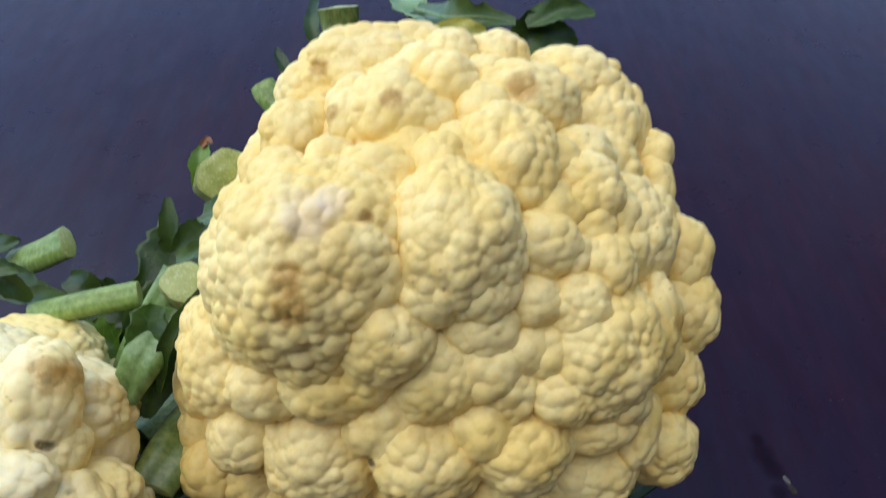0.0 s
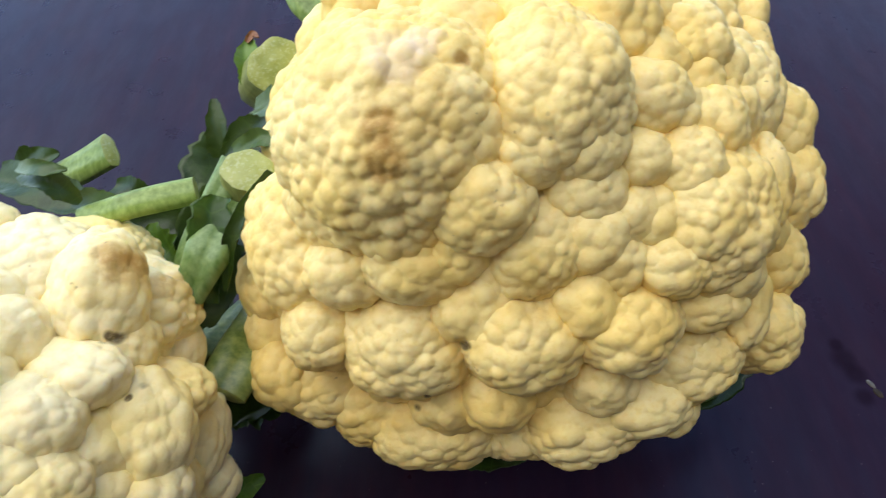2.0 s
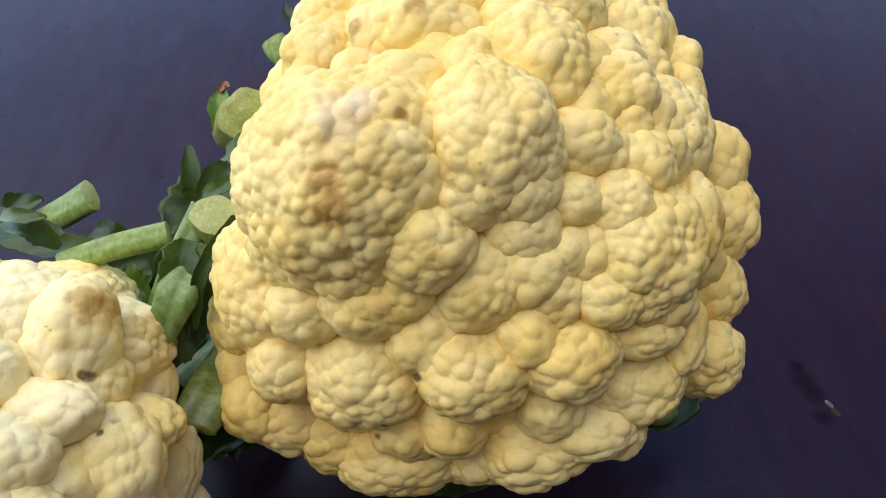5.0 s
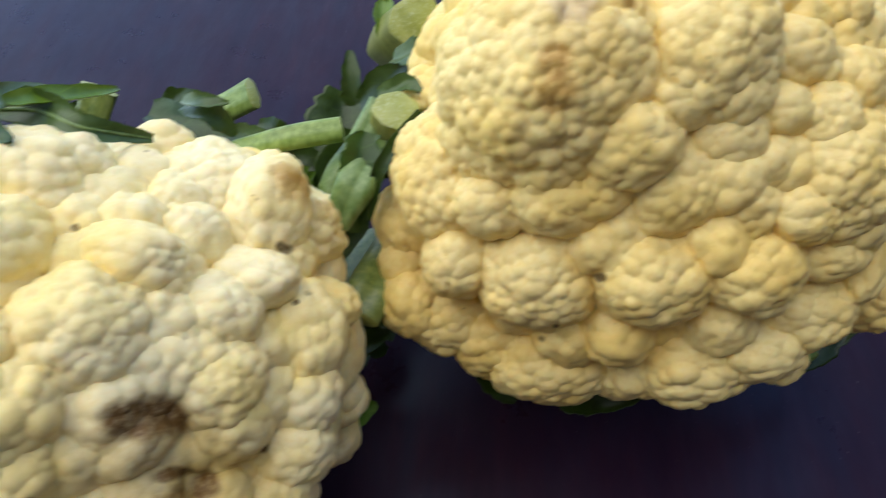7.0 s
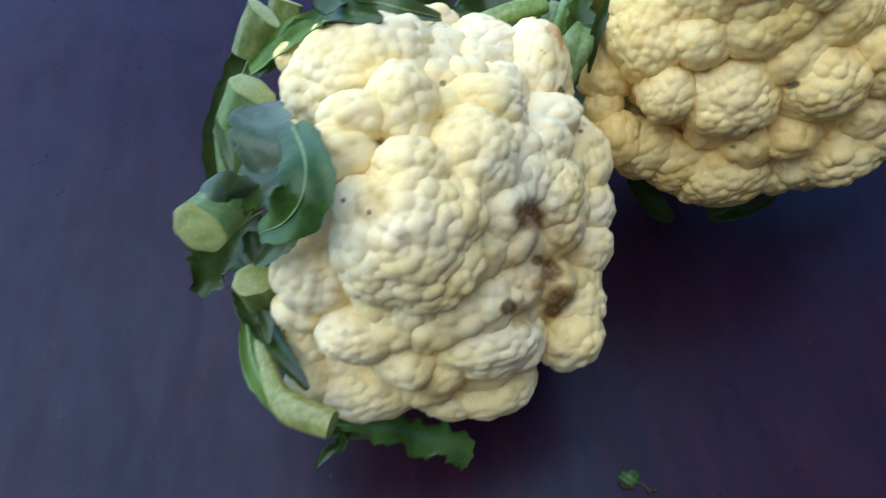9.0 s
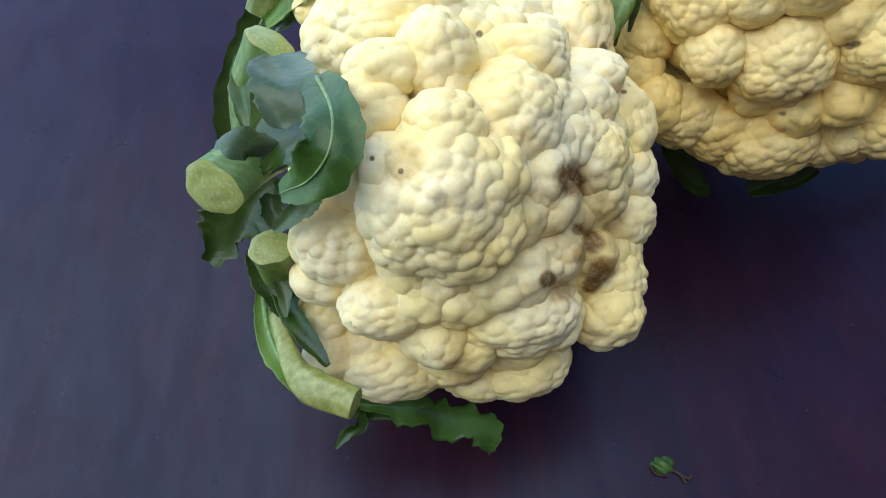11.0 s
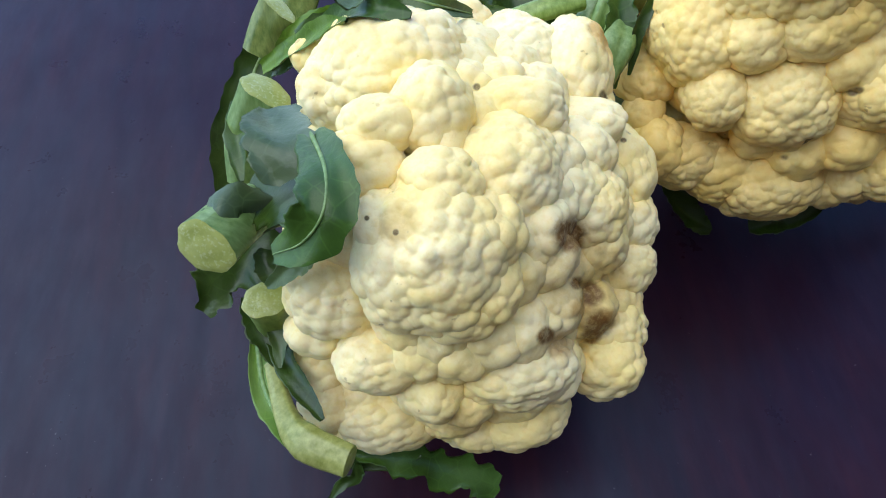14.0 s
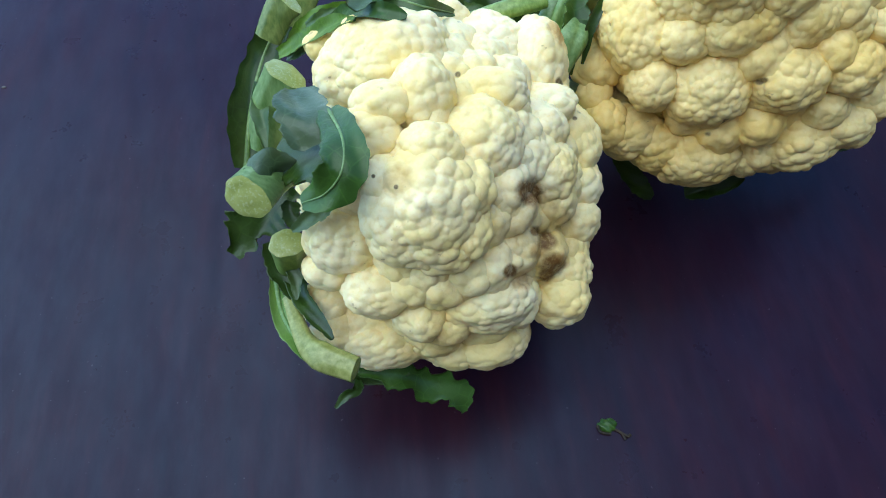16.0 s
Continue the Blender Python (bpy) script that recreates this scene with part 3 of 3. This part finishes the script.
def leaf(parent, points, width, material, facing=(0.1, -0.5, 0.85), cup=0.35, ruffle=0.25, teeth=0.12, seed=0, rib=0.0, label="", tip=0.25):
    """A leaf blade with thickness, a cupped and ruffled surface and a toothed edge; rib: the midrib's radius."""
    rng = np.random.default_rng(seed + 500)
    n, k = 46, 19
    p = spline(to_local(parent, points), n)
    t, s, u = frames_along(p, np.array(facing))
    q = np.linspace(0, 1, n)
    w = width * (np.sin(np.pi * np.clip(q * 0.86 + 0.10, 0, 1)) ** 0.6 * (1 - tip * q))
    v = np.linspace(-1, 1, k)
    ph = rng.random(6) * 6.28
    jag = [1 + teeth * (np.sin(q * 9 + ph[i]) * 0.6 + np.sin(q * 23 + ph[i + 2]) * 0.4 + np.convolve(rng.normal(0, 0.7, n), (0.25, 0.5, 0.25), 'same')) for i in (0, 1)]
    half = np.where(v[None, :] < 0, jag[0][:, None], jag[1][:, None])
    across = w[:, None] * v[None, :] * (1 + (half - 1) * np.abs(v)[None, :] ** 2)
    lift = w[:, None] * (cup * v[None, :] ** 2 + ruffle * np.abs(v)[None, :] ** 1.5 * np.sin(q[:, None] * 8 + ph[4] + v[None, :] * 1.6) * 0.5)
    lift += w[:, None] * 0.05 * np.sin(q[:, None] * 9 + v[None, :] * 4 + ph[5])
    face = p[:, None, :] + s[:, None, :] * across[..., None] + u[:, None, :] * lift[..., None]
    thick = np.full((n, k), 0.0009)
    thick[:, (0, -1)] = 0.0002
    back = face - u[:, None, :] * thick[..., None]
    wrap = np.concatenate([face, back[:, ::-1, :], face[:, :1, :]], 1)
    ob = child("leaf", grid_mesh("leaf", wrap.reshape(-1, 3), n, 2 * k + 1, material), parent, None, label)
    if rib:
        m = 12
        f = np.linspace(0, 2 * math.pi, m)
        rr = rib * (1 - 0.75 * q)
        pts = p[:, None, :] + s[:, None, :] * (rr[:, None] * np.cos(f))[..., None] + u[:, None, :] * (rr[:, None] * np.sin(f) * 0.7 + 0.0002)[..., None]
        child("midrib", grid_mesh("midrib", pts.reshape(-1, 3), n, m, stalk_waxy), ob, None, "pale raised midrib")
    return ob


a, b = head_a, head_b
# stems under the heads, down to the table
for hd, c, rad in ((a, CENTRE_A, 0.026), (b, CENTRE_B, 0.024)):
    stalk(hd, [(c[0], c[1] + 0.03, c[2] - 0.05), (c[0], c[1] + 0.035, 0.05), (c[0], c[1] + 0.035, 0.004)], (rad * 1.5, rad, rad), stalk_green, 1.0, "thick cut stem under the curd", 0.02, True, 1)

# the large head's trimmed stalks and leaves
stalk(a, [(-0.126, 0.258, 0.138), (-0.115, 0.237, 0.160), (-0.105, 0.218, 0.180)], (0.013, 0.0145, 0.0140), stalk_cut, 0.95, "short cut stalk with a browned tip", 0.05, True, 2)
leaf(a, [(-0.122, 0.224, 0.165), (-0.123, 0.235, 0.172), (-0.123, 0.248, 0.176)], 0.006, leaf_fresh, seed=3, cup=0.5)
leaf(a, [(-0.124, 0.244, 0.176), (-0.121, 0.247, 0.178), (-0.118, 0.245, 0.178)], 0.002, leaf_brown, seed=60, label="small browned leaf edge")
leaf(a, [(-0.140, 0.205, 0.138), (-0.140, 0.213, 0.148), (-0.141, 0.225, 0.158)], 0.006, leaf_dark, seed=4, ruffle=0.1)
leaf(a, [(-0.115, 0.203, 0.170), (-0.102, 0.193, 0.180), (-0.092, 0.191, 0.182)], 0.0075, leaf_blue, seed=5)
leaf(a, [(-0.106, 0.186, 0.172), (-0.099, 0.183, 0.178), (-0.093, 0.185, 0.180)], 0.005, leaf_fresh, seed=61)
leaf(a, [(-0.134, 0.199, 0.145), (-0.119, 0.199, 0.159), (-0.105, 0.196, 0.170)], 0.008, leaf_dark, seed=62)
stalk(a, [(-0.120, 0.166, 0.135), (-0.112, 0.158, 0.160), (-0.107, 0.151, 0.180)], (0.008, 0.010, 0.0105), stalk_cut, 0.85, "flared cut stalk", 0.05, True, 6)
leaf(a, [(-0.118, 0.170, 0.174), (-0.106, 0.170, 0.180), (-0.098, 0.165, 0.180)], 0.0045, leaf_blue, seed=7)
stalk(a, [(-0.121, 0.163, 0.155), (-0.132, 0.148, 0.145), (-0.140, 0.133, 0.133)], (0.009, 0.011, 0.009), stalk_waxy, 0.6, "pale waxy leaf stalk", 0.3, False, 8)
leaf(a, [(-0.122, 0.177, 0.139), (-0.138, 0.160, 0.127), (-0.148, 0.136, 0.110)], 0.020, leaf_dark, seed=9, cup=0.4)
leaf(a, [(-0.126, 0.155, 0.133), (-0.132, 0.143, 0.123), (-0.136, 0.123, 0.115)], 0.010, leaf_blue, seed=63, cup=0.3)
leaf(a, [(-0.172, 0.162, 0.133), (-0.159, 0.155, 0.133), (-0.150, 0.142, 0.129)], 0.008, leaf_fresh, seed=10, teeth=0.3)
stalk(a, [(-0.128, 0.184, 0.050), (-0.140, 0.150, 0.062), (-0.150, 0.128, 0.072)], (0.016, 0.016, 0.015), stalk_olive, 0.6, "broad olive stalk lying against the curd", 0.25, False, 11)
leaf(a, [(-0.122, 0.151, 0.035), (-0.139, 0.133, 0.030), (-0.156, 0.124, 0.026)], 0.017, leaf_dark, seed=12, teeth=0.3)
leaf(a, [(-0.126, 0.169, 0.030), (-0.155, 0.164, 0.040), (-0.175, 0.178, 0.050)], 0.022, leaf_dark, seed=13, teeth=0.3)
leaf(a, [(-0.001, 0.120, 0.050), (-0.011, 0.104, 0.046), (-0.019, 0.094, 0.044)], 0.010, leaf_dark, seed=14)
leaf(a, [(-0.016, 0.124, 0.050), (-0.003, 0.101, 0.044), (0.007, 0.091, 0.042)], 0.010, leaf_fresh, seed=15)
leaf(a, [(0.077, 0.117, 0.050), (0.105, 0.124, 0.052), (0.131, 0.143, 0.060)], 0.011, leaf_dark, seed=16)
stalk(a, [(0.081, 0.127, 0.055), (0.091, 0.119, 0.055), (0.100, 0.121, 0.056)], (0.008, 0.008, 0.007), stalk_green, 0.7, "", 0.2, True, 17)
stalk(a, [(-0.065, 0.392, 0.130), (-0.072, 0.412, 0.142), (-0.074, 0.420, 0.155)], (0.012, 0.014, 0.015), stalk_olive, 0.7, "", 0.2, True, 18)
leaf(a, [(-0.089, 0.398, 0.135), (-0.094, 0.418, 0.145), (-0.095, 0.457, 0.150)], 0.006, leaf_dark, seed=64)
stalk(a, [(-0.107, 0.346, 0.125), (-0.115, 0.351, 0.130), (-0.120, 0.357, 0.135)], (0.010, 0.009, 0.008), stalk_green, 0.8, "", 0.2, True, 19)
leaf(a, [(-0.101, 0.364, 0.130), (-0.110, 0.379, 0.138), (-0.115, 0.390, 0.142)], 0.005, leaf_dark, seed=20)
leaf(a, [(-0.017, 0.344, 0.198), (0.001, 0.321, 0.206), (0.020, 0.318, 0.208), (0.040, 0.319, 0.204)], 0.010, leaf_blue, seed=21, rib=0.001, ruffle=0.5, teeth=0.25)
leaf(a, [(-0.005, 0.310, 0.204), (0.011, 0.306, 0.208), (0.023, 0.307, 0.206)], 0.006, leaf_yellow, seed=65, label="yellowing inner leaf edge")
leaf(a, [(0.045, 0.354, 0.160), (0.064, 0.368, 0.168), (0.087, 0.368, 0.160)], 0.016, leaf_dark, seed=22, ruffle=0.4)
leaf(a, [(0.052, 0.368, 0.176), (0.074, 0.375, 0.180), (0.097, 0.376, 0.178)], 0.009, leaf_blue, seed=23)
leaf(a, [(-0.036, 0.417, 0.180), (-0.021, 0.366, 0.188), (-0.008, 0.329, 0.196)], 0.012, leaf_fresh, seed=24)
leaf(a, [(-0.076, 0.117, 0.060), (-0.063, 0.101, 0.045), (-0.050, 0.093, 0.036)], 0.009, leaf_dark, seed=25)
leaf(a, [(-0.028, 0.092, 0.040), (-0.009, 0.091, 0.044), (0.013, 0.093, 0.050)], 0.008, leaf_dark, seed=26)

leaf(a, [(-0.151, 0.251, 0.110), (-0.156, 0.207, 0.095), (-0.155, 0.160, 0.080)], 0.024, leaf_dark, seed=83, teeth=0.25)
leaf(a, [(-0.204, 0.207, 0.088), (-0.173, 0.195, 0.086), (-0.143, 0.175, 0.080)], 0.020, leaf_dark, seed=84, teeth=0.25)
leaf(a, [(-0.168, 0.148, 0.030), (-0.143, 0.134, 0.028), (-0.123, 0.126, 0.026)], 0.012, leaf_mid, seed=85, teeth=0.3)
stalk(a, [(-0.115, 0.161, 0.176), (-0.124, 0.147, 0.166), (-0.131, 0.140, 0.150)], (0.006, 0.006, 0.005), stalk_waxy, 0.6, "", 0.3, False, 80)
leaf(a, [(-0.118, 0.143, 0.175), (-0.123, 0.129, 0.164), (-0.125, 0.116, 0.142)], 0.009, leaf_mid, seed=81, teeth=0.25)
leaf(a, [(-0.096, 0.144, 0.186), (-0.112, 0.130, 0.170), (-0.118, 0.116, 0.150)], 0.0035, leaf_dark, seed=82)

stalk(a, [(-0.116, 0.148, 0.165), (-0.123, 0.126, 0.162), (-0.132, 0.114, 0.15)], (0.0061, 0.0085, 0.0066), stalk_waxy, 0.7, "broad waxy pale leaf stalk", 0.3, True, 101)
stalk(a, [(-0.113, 0.144, 0.105), (-0.117, 0.108, 0.118), (-0.124, 0.09, 0.118)], (0.0086, 0.0106, 0.0111), stalk_olive, 0.6, "broad olive stalk between the two heads", 0.3, True, 102)
leaf(a, [(-0.174, 0.182, 0.125), (-0.152, 0.153, 0.12), (-0.14, 0.133, 0.1)], 0.0111, leaf_dark, seed=103, teeth=0.2)
leaf(a, [(-0.173, 0.123, 0.04), (-0.148, 0.121, 0.04), (-0.12, 0.126, 0.045)], 0.0116, leaf_dark, seed=104, teeth=0.25)
leaf(a, [(-0.106, 0.213, 0.165), (-0.11, 0.207, 0.168), (-0.115, 0.211, 0.168)], 0.0061, leaf_blue, seed=105)
leaf(a, [(-0.102, 0.175, 0.17), (-0.109, 0.177, 0.172), (-0.116, 0.175, 0.17)], 0.0028, leaf_pale, seed=106)

# the white head's leaves
stalk(b, [(-0.184, 0.154, 0.152), (-0.159, 0.152, 0.163), (-0.134, 0.158, 0.164)], (0.0062, 0.0058, 0.0054), stalk_green, 0.8, "long pale green leaf stalk with a cut end", 0.25, True, 30)
stalk(b, [(-0.231, 0.209, 0.122), (-0.209, 0.204, 0.135), (-0.190, 0.204, 0.146)], (0.007, 0.008, 0.0085), stalk_green, 0.6, "", 0.2, True, 31)
leaf(b, [(-0.245, 0.199, 0.138), (-0.215, 0.184, 0.140), (-0.184, 0.171, 0.140)], 0.011, leaf_dark, seed=32)
leaf(b, [(-0.191, 0.164, 0.154), (-0.176, 0.160, 0.156), (-0.161, 0.157, 0.152)], 0.006, leaf_blue, seed=66)
leaf(b, [(-0.246, 0.213, 0.130), (-0.235, 0.212, 0.134), (-0.221, 0.212, 0.138)], 0.008, leaf_dark, seed=33)
leaf(b, [(-0.198, 0.168, 0.125), (-0.171, 0.170, 0.130), (-0.150, 0.172, 0.130)], 0.014, leaf_dark, seed=34, teeth=0.25)
leaf(b, [(-0.330, 0.120, 0.075), (-0.322, 0.152, 0.098), (-0.309, 0.187, 0.115), (-0.287, 0.226, 0.125)], 0.014, leaf_dark, seed=35, cup=0.6, rib=0.002)
stalk(b, [(-0.290, 0.202, 0.118), (-0.284, 0.209, 0.128), (-0.279, 0.216, 0.138)], (0.009, 0.010, 0.010), stalk_olive, 0.6, "", 0.2, True, 67)
leaf(b, [(-0.285, 0.138, 0.162), (-0.268, 0.143, 0.174), (-0.246, 0.141, 0.184)], 0.0065, leaf_fresh, seed=68, ruffle=0.5)
leaf(b, [(-0.275, 0.141, 0.172), (-0.261, 0.139, 0.180), (-0.251, 0.135, 0.184)], 0.0035, leaf_blue, seed=69, ruffle=0.6)
leaf(b, [(-0.287, 0.124, 0.165), (-0.278, 0.121, 0.172), (-0.270, 0.123, 0.176)], 0.0035, leaf_blue, seed=70)
stalk(b, [(-0.302, 0.078, 0.144), (-0.296, 0.089, 0.164), (-0.284, 0.092, 0.184)], (0.008, 0.0105, 0.0115), stalk_waxy, 0.8, "thick waxy stalk with a pale cut end", 0.1, True, 36)
leaf(b, [(-0.301, 0.104, 0.168), (-0.3, 0.08, 0.169), (-0.298, 0.061, 0.165)], 0.005, leaf_blue, seed=71, cup=0.4)
leaf(b, [(-0.275, 0.064, 0.202), (-0.272, 0.038, 0.209), (-0.275, 0.026, 0.203)], 0.0135, leaf_pale, seed=37, cup=0.15, ruffle=0.3, label="pale waxy inner face of a torn leaf")
leaf(b, [(-0.261, 0.043, 0.209), (-0.255, 0.019, 0.217), (-0.256, 0.003, 0.216), (-0.264, -0.002, 0.208), (-0.275, 0.0, 0.2)], 0.0105, leaf_mid, seed=38, cup=0.12, ruffle=0.35, tip=0.1, rib=0.0008)
# added dark blade standing in for the black shade between the leaves
leaf(b, [(-0.288, 0.045, 0.184), (-0.269, 0.027, 0.197), (-0.259, 0.006, 0.205)], 0.019, leaf_dark, seed=72, cup=0.1)
stalk(b, [(-0.283, 0.046, 0.169), (-0.291, 0.032, 0.181), (-0.299, 0.009, 0.195)], (0.008, 0.010, 0.0115), stalk_waxy, 0.85, "waxy bluish stalk with a wide cut end", 0.05, True, 39)
leaf(b, [(-0.296, 0.017, 0.199), (-0.289, 0.026, 0.197), (-0.278, 0.031, 0.189)], 0.0075, leaf_pale, seed=40, cup=-0.5)
leaf(b, [(-0.288, 0.047, 0.15), (-0.306, 0.036, 0.14), (-0.322, 0.022, 0.128)], 0.015, leaf_dark, seed=41, teeth=0.35)
leaf(b, [(-0.264, 0.006, 0.188), (-0.273, 0.005, 0.182), (-0.284, 0.005, 0.172)], 0.0045, leaf_blue, seed=42)
leaf(b, [(-0.283, 0.019, 0.175), (-0.284, 0.013, 0.174), (-0.283, 0.007, 0.17)], 0.005, leaf_blue, seed=73)
stalk(b, [(-0.294, 0.019, 0.115), (-0.292, 0.016, 0.132), (-0.290, 0.012, 0.150)], (0.007, 0.0085, 0.0090), stalk_green, 0.8, "", 0.05, True, 43)
leaf(b, [(-0.305, 0.033, 0.120), (-0.298, 0.015, 0.115), (-0.291, 0.000, 0.110)], 0.008, leaf_dark, seed=44)
leaf(b, [(-0.293, 0.016, 0.125), (-0.291, 0.008, 0.122), (-0.291, -0.003, 0.118)], 0.004, leaf_blue, seed=74)
leaf(b, [(-0.305, 0.021, 0.104), (-0.300, -0.006, 0.108), (-0.287, -0.031, 0.116), (-0.272, -0.043, 0.112)], 0.0060, leaf_fresh, seed=46, cup=0.5, ruffle=0.1, rib=0.0015, label="curved green leaf hugging the curd")
stalk(b, [(-0.297, 0.004, 0.108), (-0.288, -0.024, 0.116), (-0.279, -0.037, 0.122), (-0.262, -0.047, 0.124)], (0.003, 0.005, 0.0075, 0.006), stalk_cut, 0.7, "slanting olive cut stalk face", 0.05, True, 45)
leaf(b, [(-0.297, 0.026, 0.110), (-0.288, -0.002, 0.115), (-0.273, -0.028, 0.120)], 0.006, leaf_dark, seed=47)
leaf(b, [(-0.264, -0.036, 0.080), (-0.266, -0.040, 0.074), (-0.273, -0.041, 0.070), (-0.279, -0.046, 0.066)], 0.0035, leaf_dark, seed=48, ruffle=0.9)
leaf(b, [(-0.271, -0.030, 0.088), (-0.246, -0.034, 0.082), (-0.227, -0.038, 0.072), (-0.212, -0.045, 0.066), (-0.207, -0.054, 0.058)], 0.0085, leaf_mid, seed=49, teeth=0.4, ruffle=0.3, tip=0.0, label="toothed green leaf tip hanging past the curd")
leaf(b, [(-0.287, -0.018, 0.080), (-0.262, -0.031, 0.078), (-0.236, -0.034, 0.078)], 0.008, leaf_dark, seed=75)
stalk(b, [(-0.306, 0.184, 0.126), (-0.297, 0.190, 0.140), (-0.289, 0.191, 0.150)], (0.008, 0.010, 0.011), stalk_olive, 0.6, "", 0.1, True, 50)
leaf(b, [(-0.291, 0.125, 0.167), (-0.263, 0.111, 0.195), (-0.246, 0.087, 0.22)], 0.0055, leaf_fresh, seed=52, ruffle=0.5)
leaf(b, [(-0.259, 0.115, 0.195), (-0.241, 0.094, 0.219), (-0.222, 0.084, 0.222)], 0.0065, leaf_mid, seed=76, ruffle=0.4)
leaf(b, [(-0.248, 0.111, 0.212), (-0.229, 0.11, 0.212), (-0.212, 0.104, 0.21), (-0.195, 0.115, 0.195)], 0.0075, leaf_blue, seed=53, ruffle=0.3, rib=0.001, label="blue-green leaf folded over the white curd")
leaf(b, [(-0.247, 0.088, 0.226), (-0.238, 0.103, 0.222), (-0.233, 0.124, 0.212)], 0.007, leaf_blue, seed=54)
leaf(b, [(-0.233, 0.103, 0.222), (-0.225, 0.119, 0.212), (-0.215, 0.138, 0.200)], 0.0045, leaf_fresh, seed=77)
leaf(b, [(-0.209, 0.170, 0.166), (-0.194, 0.161, 0.170), (-0.183, 0.157, 0.160)], 0.007, leaf_dark, seed=55)
leaf(b, [(-0.207, 0.167, 0.172), (-0.195, 0.161, 0.176), (-0.183, 0.160, 0.176)], 0.004, leaf_blue, seed=78)
leaf(b, [(-0.185, 0.186, 0.140), (-0.174, 0.180, 0.140), (-0.159, 0.179, 0.135)], 0.008, leaf_dark, seed=56)
leaf(b, [(-0.144, 0.062, 0.060), (-0.132, 0.073, 0.052), (-0.121, 0.082, 0.048)], 0.007, leaf_fresh, seed=57)

# ---- crumbs on the table ----
bit = tagged(new("leaf_scrap"), "small green leaf scrap with a dark twig on the table", "leaf scrap")
bit.location = [(-0.112, -0.056, 0.000)][0]
dirs = cap_directions(26, 1.5)
me = grid_mesh("scrap", dirs * np.array((0.0062, 0.0048, 0.0030)) * (1 + 0.12 * np.sin(dirs[:, :1] * 7 + dirs[:, 1:2] * 5)), 26, 26, leaf_mid)
child("scrap", me, bit)
for path in (((0.004, -0.003, 0.001), (0.008, -0.006, 0.0012), (0.0095, -0.0105, 0.001)), ((0.008, -0.006, 0.0012), (0.0115, -0.0085, 0.0012), (0.0135, -0.0075, 0.001)), ((-0.0065, 0.0005, 0.001), (-0.005, -0.004, 0.0012), (0.001, -0.0058, 0.001))):
    p = spline(path, 10)
    f = np.linspace(0, 2 * math.pi, 9)
    t, s, u = frames_along(p, np.array((0, 0, 1.0)))
    pts = p[:, None, :] + 0.0009 * (s[:, None, :] * np.cos(f)[None, :, None] + u[:, None, :] * np.sin(f)[None, :, None])
    child("twig", grid_mesh("twig", pts.reshape(-1, 3), 10, 9, dry_twig), bit)

crumb = tagged(new("crumb"), "tiny pale crumb with a dark rim on the table", "crumb")
crumb.location = [(0.212, 0.145, 0.000)][0]
dirs = cap_directions(14, 1.5)
child("flake", grid_mesh("flake", dirs * np.array((0.0015, 0.0032, 0.0012)), 14, 14, chip_paint), crumb, pose(0, 0, 0, 0, 0, 25))
child("dark_end", grid_mesh("dark_end", dirs * np.array((0.0020, 0.0034, 0.0010)), 14, 14, dry_twig), crumb, pose(0.0018, -0.0058, 0, 0, 0, 25))
dot = tagged(new("crumb", grid_mesh("crumb", dirs * np.array((0.002, 0.0014, 0.001)), 14, 14, chip_paint)), "tiny white crumb on the table", "crumb")
dot.location = [(-0.556, 0.290, 0.000)][0]
